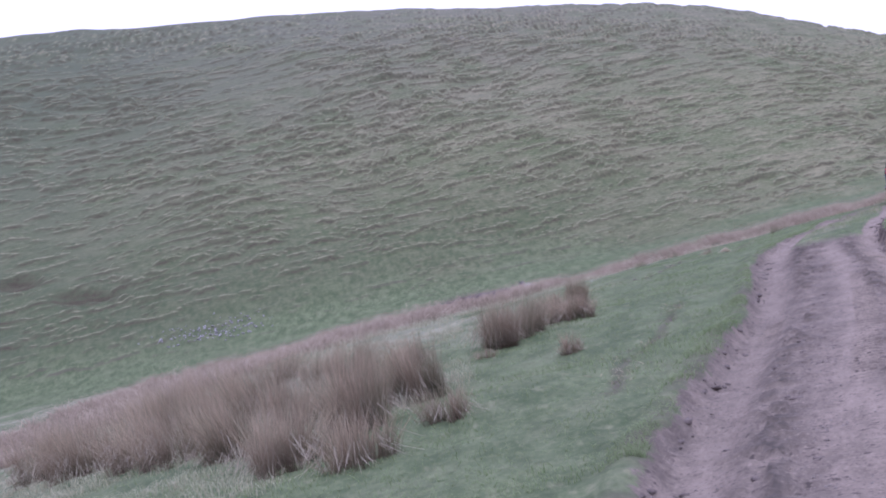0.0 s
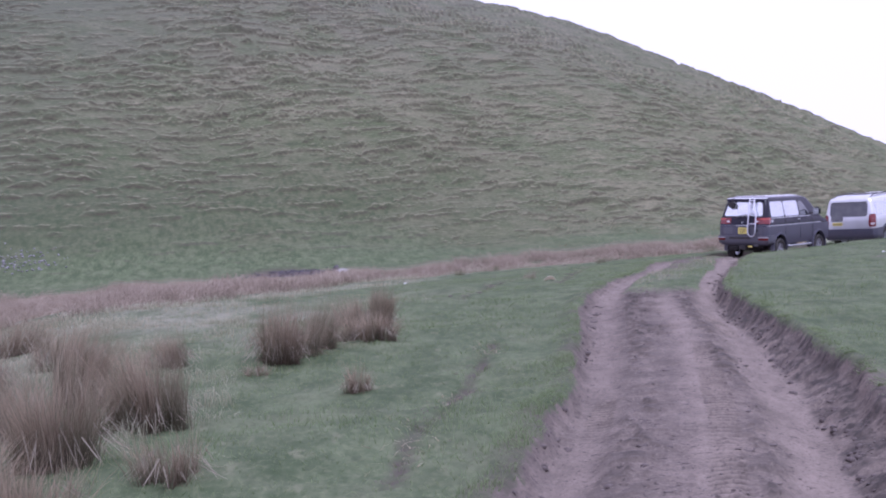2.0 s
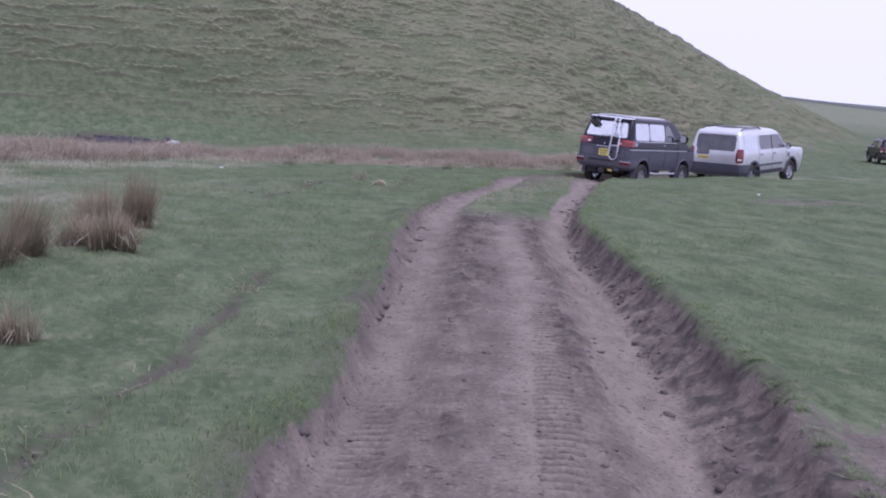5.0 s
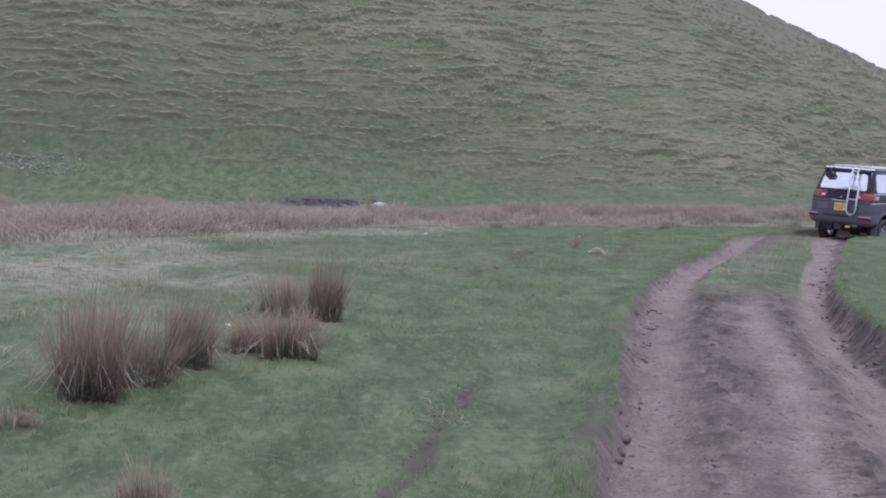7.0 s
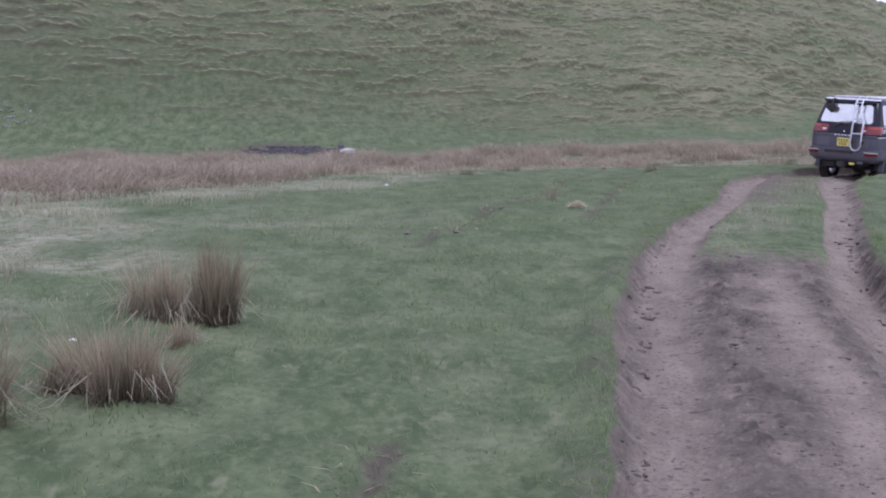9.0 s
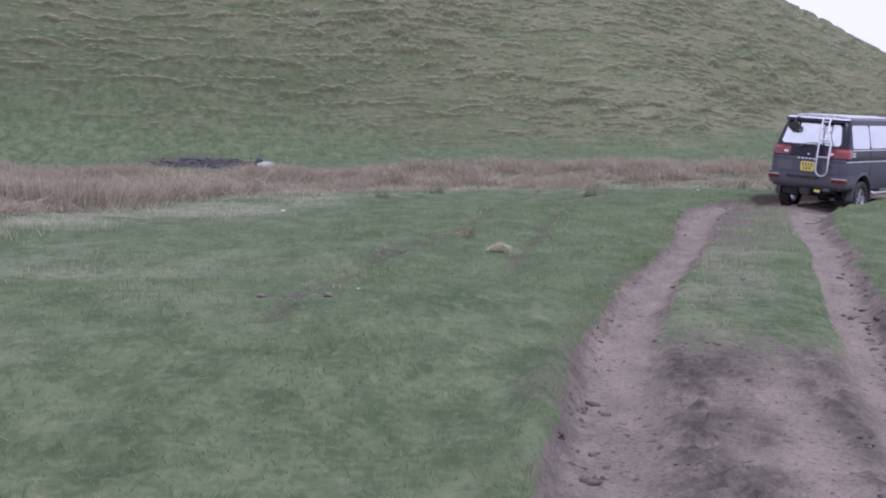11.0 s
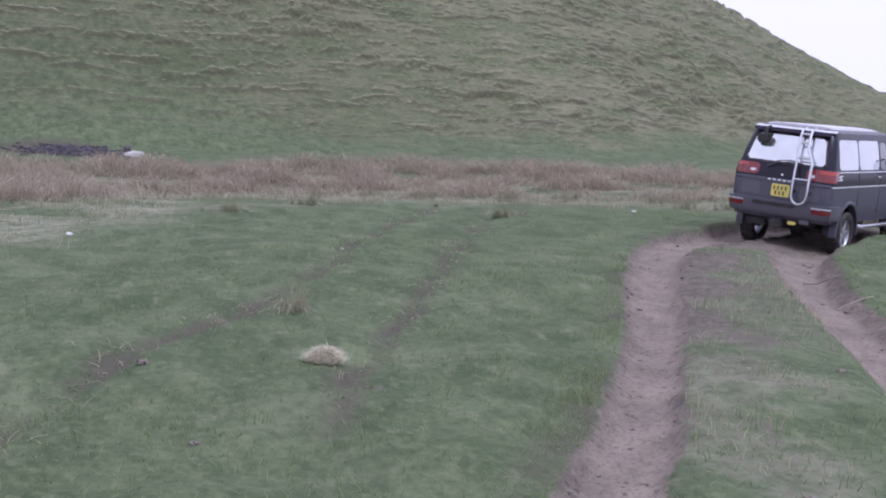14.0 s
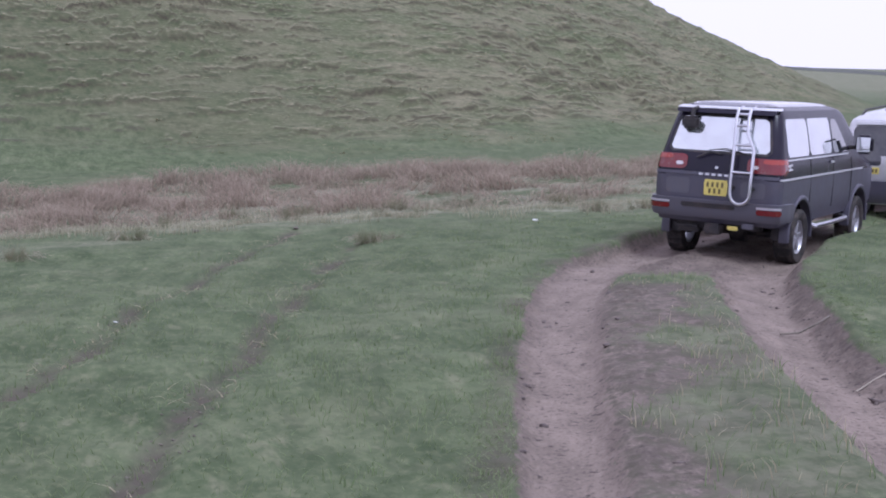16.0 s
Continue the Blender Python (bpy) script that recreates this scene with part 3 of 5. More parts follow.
def strip_of_track():
    """The track's surface: clods, crumbled banks, smooth ruts and tyre prints, finer than the land round it."""
    step = np.hypot(*np.diff(TRACK, axis=0).T)
    run = np.concatenate([[0], np.cumsum(step)])
    a0, a1 = np.interp([5.3, 45.3], TRACK[:, 1], run)
    t = np.arange(a0, a1, 0.023)
    lx, ly = np.interp(t, run, TRACK[:, 0]), np.interp(t, run, TRACK[:, 1])
    for _ in range(3):
        lx[5:-5] = np.convolve(lx, np.ones(11) / 11, "same")[5:-5]
        ly[5:-5] = np.convolve(ly, np.ones(11) / 11, "same")[5:-5]
    dx, dy = np.gradient(lx), np.gradient(ly)
    ln = np.hypot(dx, dy)
    dx, dy = dx / ln, dy / ln
    off = np.linspace(-1.66, 1.66, 104)
    x, y = lx[:, None] + off[None] * dy[:, None], ly[:, None] - off[None] * dx[:, None]
    z, mud, pale, on, worn, shade_and_soil = lay(x, y)
    s2, tt = np.broadcast_to(off[None], x.shape), np.broadcast_to(t[:, None], x.shape)
    fade = smooth(1.66, 1.50, np.abs(s2))
    left_e, _, _, foot, lip_e = track_edges(y)
    clod = np.abs(fbm(x / 0.17, y / 0.17, 151, 2)) + 0.6 * np.abs(fbm(x / 0.07, y / 0.07, 155, 2))
    patch = np.clip(0.5 + 1.6 * fbm(x / 0.9, y / 0.9, 157, 2) - 0.5 * s2 * (np.abs(s2) < 0.5), 0.1, 1.4)
    bank = np.where(s2 < 0, np.exp(-((np.abs(s2) - left_e) / 0.13) ** 2), smooth(foot - 0.12, foot + 0.02, s2) * (1 - smooth(lip_e - 0.02, lip_e + 0.10, s2)))
    rough = np.clip((1 - 0.88 * worn) * patch + 1.0 * bank, 0, 1.6)
    z = z + fade * mud * rough * (0.045 * clod - 0.012)
    # crusts broken up on both sides of the middle lane
    early = 1 - smooth(22.0, 26.0, y)
    wander = s2 + 0.10 * fbm(tt / 2.0, tt * 0 + 3.1, 163, 2)
    band = 0.95 * np.exp(-((wander + 0.36) / 0.15) ** 2) + 0.85 * np.exp(-((wander - 0.43) / 0.13) ** 2)
    band = np.clip(band * (0.75 + 1.1 * fbm(s2 / 0.6, tt / 1.3, 165, 2)), 0, 1)
    plate = smooth(0.04, 0.10, fbm(s2 / 0.11, tt / 0.20, 167, 3) - 0.10 + 0.16 * band)
    # dark mask: fresh soil of crusts and banks, the banks' shade painted in
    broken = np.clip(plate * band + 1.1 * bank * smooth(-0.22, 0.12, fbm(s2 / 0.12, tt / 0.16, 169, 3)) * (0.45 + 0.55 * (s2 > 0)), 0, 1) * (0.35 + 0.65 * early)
    z = z + fade * mud * 0.042 * plate * band
    # churned, clodded ground beside the left rut where the grass begins
    churn = smooth(16.0, 18.5, y) * (1 - smooth(23.3, 24.8, y)) * np.exp(-((wander + 0.20) / 0.30) ** 4)
    churn = churn * smooth(-0.25, 0.15, fbm(x / 0.45, y / 0.6, 177, 3))
    clump = smooth(0.03, 0.20, fbm(x / 0.13, y / 0.10, 179, 2))
    z = z + fade * mud * churn * (0.035 * clump - 0.008)
    # gaps between the clods darkened like shaded hollows
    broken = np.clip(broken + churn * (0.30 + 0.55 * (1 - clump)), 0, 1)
    # clumps of turf broken from the banks
    lumps = smooth(0.16, 0.34, fbm(x / 0.30, y / 0.30, 161, 2))
    z = z + fade * bank * 0.02 * lumps
    # prints of tyre blocks
    for c, w, y0, y1 in ((0.24, 0.12, 8.0, 16.5), (-0.66, 0.10, 11.0, 13.5), (0.66, 0.11, 17.0, 21.0)):
        d = s2 - c - 0.05 * np.sin(tt * 0.4)
        lane = smooth(w, w * 0.8, np.abs(d)) * smooth(y0, y0 + 1, y) * (1 - smooth(y1 - 1, y1, y))
        bars = smooth(-0.2, 0.5, np.sin((tt + 0.25 * np.abs(d)) * 2 * np.pi / 0.118))
        deep = lane * (0.5 + np.clip(fbm(x / 0.5, y / 0.5, 171, 2) + 0.4, 0, 1))
        z = z + fade * deep * (0.026 * bars - 0.018)
        # hollows between the tread bars coloured dark to paint in their shade
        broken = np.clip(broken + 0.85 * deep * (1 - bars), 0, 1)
    # drag marks along the ruts
    z = z + fade * worn * 0.008 * fbm(s2 / 0.07, tt / 1.4, 175, 2)
    z = z + 0.004 * fade
    n0, n1 = x.shape
    ids = np.arange(n0 * n1).reshape(n0, n1)
    quads = np.stack([ids[:-1, :-1], ids[:-1, 1:], ids[1:, 1:], ids[1:, :-1]], -1).reshape(-1, 4)
    me = mesh_from("dirt_track", np.stack([x, y, z], -1).reshape(-1, 3), quads, EARTH)
    for key, val in (("mud", mud), ("pale", pale), ("hill", on), ("worn", worn), ("shade_and_soil", shade_and_soil), ("across", s2), ("along", tt), ("broken", broken)):
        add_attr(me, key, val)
    return tagged(new("dirt_track", me), "rutted bare earth track with crumbling turf banks", "track", kind="structure")


strip_of_track()


# ---------------------------------------------------------------- grass and rushes
def leaf_mesh(name, base, lean, height, width, material, rng, segments=2, droop=0.4):
    """Many tapering leaves as one mesh. base: n x 3; lean: n x 2 sideways travel of the tip."""
    n = len(base)
    face = rng.uniform(0, 2 * np.pi, n)
    wx, wy = np.cos(face) * width / 2, np.sin(face) * width / 2
    rows, along = [], []
    for k in range(segments + 1):
        t = k / segments
        bend = t ** (1 + droop * 2)
        c = base + np.stack([lean[:, 0] * bend, lean[:, 1] * bend, height * (t - droop * 0.35 * t * t)], -1)
        w = (1 - t) ** 0.7 if k < segments else 0.0
        if k < segments:
            rows += [c - np.stack([wx * w, wy * w, 0 * wx], -1), c + np.stack([wx * w, wy * w, 0 * wx], -1)]
            along += [t, t]
        else:
            rows.append(c)
            along.append(t)
    m = len(rows)
    verts = np.stack(rows, 1).reshape(-1, 3)
    tri = []
    for k in range(segments - 1):
        a = 2 * k
        tri += [(a, a + 1, a + 3), (a, a + 3, a + 2)]
    a = 2 * (segments - 1)
    tri.append((a, a + 1, a + 2))
    faces = (np.arange(n)[:, None, None] * m + np.array(tri)[None]).reshape(-1, 3)
    me = mesh_from(name, verts, faces, material)
    add_attr(me, "along", np.tile(np.array(along), n))
    return me


def scatter(n, x0, x1, y0, y1, rng):
    return rng.uniform(x0, x1, n), rng.uniform(y0, y1, n)


rng = np.random.default_rng(5)
# short turf beside the track
n = 250000
y = 7 + 41 * rng.uniform(0, 1, n) ** 1.25
cx = np.interp(y, TRACK[:, 1], TRACK[:, 0])
x = cx + rng.normal(-1.5, 4.2, n)
edge_n = 45000
y[:edge_n] = 7 + 32 * rng.uniform(0, 1, edge_n) ** 1.2
x[:edge_n] = np.interp(y[:edge_n], TRACK[:, 1], TRACK[:, 0]) + np.where(rng.uniform(0, 1, edge_n) < 0.5, -1, 1) * (1.0 + np.abs(rng.normal(0, 0.16, edge_n)))
z, mud, pale, on, worn, _ = lay(x, y)
keep = (mud < 0.42) & (vnoise(x / 0.5, y / 0.5, 5) + rng.uniform(-0.5, 0.6, n) > -0.1)
x, y, z, pale = x[keep], y[keep], z[keep], pale[keep]
n = len(x)
h = rng.uniform(0.02, 0.05, n) * (1 + 0.8 * pale) * (1 + 0.9 * smooth(0.10, 0.32, fbm(x / 0.3, y / 0.3, 103, 2))) * (0.7 + 0.9 * np.clip(fbm(x / 1.2, y / 1.2, 101, 2) + 0.5, 0, 1))
sel = rng.uniform(0, 1, n) < pale * 0.8
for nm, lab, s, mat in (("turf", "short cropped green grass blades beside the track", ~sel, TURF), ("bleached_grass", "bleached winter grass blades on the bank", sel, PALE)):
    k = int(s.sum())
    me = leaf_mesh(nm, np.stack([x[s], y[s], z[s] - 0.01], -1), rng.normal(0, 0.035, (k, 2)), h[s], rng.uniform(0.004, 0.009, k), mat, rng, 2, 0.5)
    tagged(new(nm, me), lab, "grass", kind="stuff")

# longer grass hanging over the lip of the right bank
n = 9000
y0 = np.concatenate([rng.uniform(8.0, 25.0, int(n * 0.8)), rng.uniform(30.5, 37.0, n - int(n * 0.8))])
k = np.searchsorted(TRACK[:, 1], y0)
t_ = TRACK[k] - TRACK[k - 1]
t_ /= np.linalg.norm(t_, axis=1)[:, None]
off = track_edges(y0)[4] + 0.03 + np.abs(rng.normal(0, 0.07, n)) + 0.08 * fbm(y0 / 0.4, y0 * 0, 221, 2)
x, y = TRACK[k, 0] + off * t_[:, 1], TRACK[k, 1] - off * t_[:, 0]
keep = fbm(x / 0.35, y / 0.35, 223, 2) > -0.12
x, y, t_ = x[keep], y[keep], t_[keep]
n = len(x)
over = rng.uniform(-0.02, 0.06, n)
me = leaf_mesh("bank_grass", np.stack([x, y, lay(x, y)[0] - 0.01], -1), np.stack([-t_[:, 1] * over, t_[:, 0] * over], -1) + rng.normal(0, 0.045, (n, 2)), rng.uniform(0.02, 0.065, n), rng.uniform(0.004, 0.008, n), TURF, rng, 2, 0.3)
tagged(new("bank_grass", me), "green grass hanging over the track's bank", "grass", kind="stuff")

# longer bleached tufts between the turf and the reeds
n = 130000
x, y = scatter(n, -9, 27, 20, 64, rng)
e = near_edge(x)
c_ = fbm(x / 0.9, y / 0.9, 131, 3)
keep = (y > e - 9 + 5 * fbm(x / 3, y / 3, 133, 2)) & (y < e + 2) & (c_ + 0.035 * (y - e) > -0.02) & (nearest(x, y, TRACK)[0] < -2.5)
x, y, c_ = x[keep], y[keep], c_[keep]
z = lay(x, y)[0]
n = len(x)
me = leaf_mesh("rough_grass", np.stack([x, y, z - 0.01], -1), rng.normal(0, 0.08, (n, 2)), np.clip(rng.uniform(0.04, 0.16, n) + 0.3 * c_, 0.03, 0.3), rng.uniform(0.008, 0.018, n), ROUGH, rng, 2, 0.7)
tagged(new("rough_grass", me), "rough bleached grass between turf and reeds", "grass", kind="stuff")

# pale thatch between the rushes of the wet hollow
n = 36000
x, y = scatter(n, -9, -0.4, 8.5, 24, rng)
c_ = fbm(x / 0.8, y / 0.8, 135, 3)
keep = (nearest(x, y, TRACK)[0] < -4.0 + 0.9 * fbm(x / 1.5, y / 1.5, 137, 2)) & (c_ > -0.08)
x, y, c_ = x[keep], y[keep], c_[keep]
n = len(x)
me = leaf_mesh("thatch", np.stack([x, y, lay(x, y)[0] - 0.01], -1), rng.normal(0, 0.12, (n, 2)), np.clip(rng.uniform(0.03, 0.15, n) + 0.35 * c_, 0.03, 0.32), rng.uniform(0.004, 0.009, n), ROUGH, rng, 2, 0.8)
tagged(new("thatch", me), "matted bleached grass between the rush tussocks", "grass", kind="stuff")

# reed bed along the stream
n = 240000
x, y = scatter(n, -16, 32, 17, 74, rng)
e = near_edge(x)
fe = np.interp(x, [-16, -6, 0, 10, 20, 26, 32], [62, 67, 68.5, 70, 70, 69, 72])
clump = fbm(x / 1.6, y / 1.6, 111, 3)
keep = (y > e + 1.5 * clump) & (y < fe + 2.0 * clump) & (clump + 0.5 * fbm(x / 0.7, y / 0.7, 113, 2) + rng.uniform(-0.25, 0.35, n) + 0.26 + 0.10 * (y < e + 5) > 0.0) & ((np.abs(x - 0.9) > 2.9) | (y < 66.8))
x, y, clump = x[keep], y[keep], clump[keep]
z = lay(x, y)[0]
n = len(x)
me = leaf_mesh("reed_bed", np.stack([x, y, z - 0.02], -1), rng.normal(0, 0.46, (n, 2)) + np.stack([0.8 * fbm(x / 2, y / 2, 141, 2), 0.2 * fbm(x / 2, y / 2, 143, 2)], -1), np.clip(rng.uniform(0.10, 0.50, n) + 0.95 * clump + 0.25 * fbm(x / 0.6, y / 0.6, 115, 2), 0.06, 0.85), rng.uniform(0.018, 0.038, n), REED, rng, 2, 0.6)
tagged(new("reed_bed", me), "dry brown reeds growing thickly along the stream", "reeds", kind="stuff")

# coarse tussocks of the hillside
n = 46000
x, y = scatter(n, -52, 56, 68, 128, rng)
z, mud, pale, on, worn, rise = lay(x, y)
keep = (on > 0.15) & (rise < 0.2) & (terraces(x, y) + rng.uniform(-0.3, 0.3, n) > 0.28 + 0.2 * smooth(14, 0, x) * smooth(5, 1, z))
x, y, z = x[keep], y[keep], z[keep]
rep = 4
bx, by = np.repeat(x, rep) + rng.normal(0, 0.30, len(x) * rep), np.repeat(y, rep) + rng.normal(0, 0.12, len(x) * rep)
bz = np.repeat(z, rep)
n = len(bx)
me = leaf_mesh("hill_tussocks", np.stack([bx, by, bz - 0.03], -1), np.stack([rng.normal(0, 0.22, n), rng.normal(-0.10, 0.10, n)], -1), rng.uniform(0.03, 0.14, n), rng.uniform(0.04, 0.10, n), TUSSOCK, rng, 2, 0.9)
tagged(new("hill_tussocks", me), "coarse straw-tipped grass tussocks over the hillside", "grass", kind="stuff")


def part(name, me, parent, label=""):
    """Links a mesh, or a bmesh with its material, as one part under a thing."""
    ob = new(name, me)
    ob.parent = parent
    return tagged(ob, label)


def rush_tussock(x, y, radius, height, count, seed, label, green=0.5, heart=None):
    """A round clump of rushes: a dry skirt that arches out and a stiffer green heart."""
    r = np.random.default_rng(seed)
    top = new("rush_tussock")
    top.location = (x, y, ground_z(x, y))
    tilt = r.normal(0, 0.10 * height, 2)
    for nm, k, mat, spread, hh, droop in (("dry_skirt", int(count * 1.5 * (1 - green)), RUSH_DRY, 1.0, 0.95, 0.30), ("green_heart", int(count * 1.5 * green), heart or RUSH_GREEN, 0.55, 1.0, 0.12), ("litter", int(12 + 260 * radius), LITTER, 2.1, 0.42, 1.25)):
        tufts = r.normal(0, radius * 0.38, (8, 2))
        reach = r.uniform(0.72, 1.1, 8)
        pick = r.integers(0, 8, k)
        root = tufts[pick] + r.normal(0, radius * 0.12, (k, 2))
        a, q = np.arctan2(root[:, 1], root[:, 0]) + r.normal(0, 0.6, k), np.hypot(root[:, 0], root[:, 1])
        out = (0.15 + 0.9 * q / radius) * spread * radius * r.uniform(0.0, 1.25, k)
        lean = np.stack([np.cos(a) * out, np.sin(a) * out], -1) + tilt * (nm != "litter") + r.normal(0, 0.09 * height, (k, 2))
        tall = height * hh * reach[pick] * r.triangular(0.45, 0.8, 1.25, k)
        if nm == "dry_skirt":
            flop = r.uniform(0, 1, k) < 0.16
            tall[flop] *= r.uniform(0.2, 0.6, int(flop.sum()))
            lean[flop] *= 1.9
        low = np.full(k, -0.05)
        if nm == "litter":
            # leaves snapped part of the way up, their ends hanging to the ground
            a = r.uniform(0, 2 * np.pi, k)
            root = np.stack([np.cos(a), np.sin(a)], -1) * radius * r.uniform(0.6, 1.0, (k, 1))
            low = height * r.uniform(0.12, 0.42, k)
            lean, tall = root * r.uniform(0.3, 1.0, (k, 1)) + r.normal(0, 0.05, (k, 2)), -low * r.uniform(0.6, 1.0, k)
            droop = 0.0
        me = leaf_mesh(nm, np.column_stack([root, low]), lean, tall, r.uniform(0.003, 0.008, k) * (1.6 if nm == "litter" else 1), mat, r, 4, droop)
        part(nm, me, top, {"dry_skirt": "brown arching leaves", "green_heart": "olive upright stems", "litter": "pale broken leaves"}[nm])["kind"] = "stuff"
    return tagged(top, label, "rush", "rush tussocks by the track")


for i, (tx, ty, tr, th, tc, tg) in enumerate((
        (0.02, 16.85, 0.34, 0.68, 900, 0.4), (0.26, 17.25, 0.22, 0.46, 300, 0.1), (0.53, 17.65, 0.21, 0.56, 450, 0.5), (1.16, 18.1, 0.26, 0.40, 800, 0.2), (0.80, 18.2, 0.10, 0.22, 170, 0.85),
        (1.10, 20.4, 0.28, 0.48, 550, 0.15), (1.33, 19.5, 0.10, 0.22, 160, 0.1), (1.46, 20.4, 0.20, 0.57, 750, 0.65), (0.71, 14.3, 0.12, 0.29, 200, 0.3), (-0.68, 10.6, 0.22, 0.36, 300, 0.6),
        (-1.08, 13.0, 0.42, 0.66, 1000, 0.4), (-1.15, 17.0, 0.30, 0.44, 500, 0.3), (-0.25, 15.9, 0.14, 0.2, 120, 0.1), (-1.55, 11.6, 0.48, 0.72, 900, 0.45), (-1.85, 14.4, 0.5, 0.7, 900, 0.3), (-1.45, 9.7, 0.42, 0.5, 600, 0.25),
        (-2.15, 10.5, 0.5, 0.62, 800, 0.2), (-2.75, 11.9, 0.5, 0.66, 800, 0.3), (-2.35, 13.2, 0.45, 0.6, 700, 0.2), (-2.9, 15.2, 0.55, 0.72, 800, 0.3), (-3.5, 13.4, 0.55, 0.7, 800, 0.2), (-3.5, 15.9, 0.55, 0.75, 800, 0.25),
        (-4.2, 14.4, 0.6, 0.7, 800, 0.2), (-5.2, 15.4, 0.6, 0.75, 800, 0.2), (-4.6, 17.2, 0.6, 0.75, 800, 0.2), (-6.3, 17.4, 0.65, 0.75, 800, 0.2), (-2.5, 18.2, 0.45, 0.55, 600, 0.2), (-3.4, 20.2, 0.55, 0.6, 600, 0.2), (-5.4, 20.2, 0.6, 0.7, 700, 0.2), (-6.9, 20.4, 0.6, 0.65, 700, 0.2))):
    rush_tussock(tx, ty, tr * (0.8 if i > 9 else 1), th * 1.2, tc, 200 + i, "tall brown rush tussock with an olive heart" if th > 0.5 else "low tuft of brown rush in short turf", tg)
rush_tussock(5.83, 31.2, 0.13, 0.36, 45, 299, "thin tuft of bleached rush in cropped turf", 0.35)
for i, (tx, ty, tr, th, tc) in enumerate(((10.45, 42.2, 0.3, 0.3, 220), (5.9, 42.8, 0.3, 0.26, 220), (13.9, 52.5, 0.3, 0.3, 180), (2.2, 47.5, 0.3, 0.35, 180), (12.3, 48.8, 0.3, 0.3, 180), (8.5, 52.7, 0.4, 0.4, 260), (7.5, 45.6, 0.3, 0.3, 200), (10.0, 50.4, 0.35, 0.3, 220), (11.5, 54.2, 0.4, 0.4, 260),
        (14.1, 55.2, 0.4, 0.4, 260), (16.0, 55.8, 0.45, 0.45, 280), (10.3, 55.4, 0.4, 0.4, 260), (15.6, 46.6, 0.35, 0.35, 240), (18.4, 55.0, 0.45, 0.45, 280), (16.9, 47.3, 0.3, 0.3, 220), (6.2, 54.0, 0.4, 0.4, 260))):
    rush_tussock(tx, ty, tr, th, tc, 300 + i, "sparse olive rush tuft in cropped turf", 0.8, RUSH_OLIVE)


# ---------------------------------------------------------------- vehicles
def mesh_of(bm, name, material, sharp=35):
    me = bpy.data.meshes.new(name)
    bmesh.ops.recalc_face_normals(bm, faces=bm.faces)
    for f in bm.faces:
        f.smooth = True
    bm.to_mesh(me)
    bm.free()
    me.set_sharp_from_angle(angle=radians(sharp))
    me.materials.append(material)
    return me


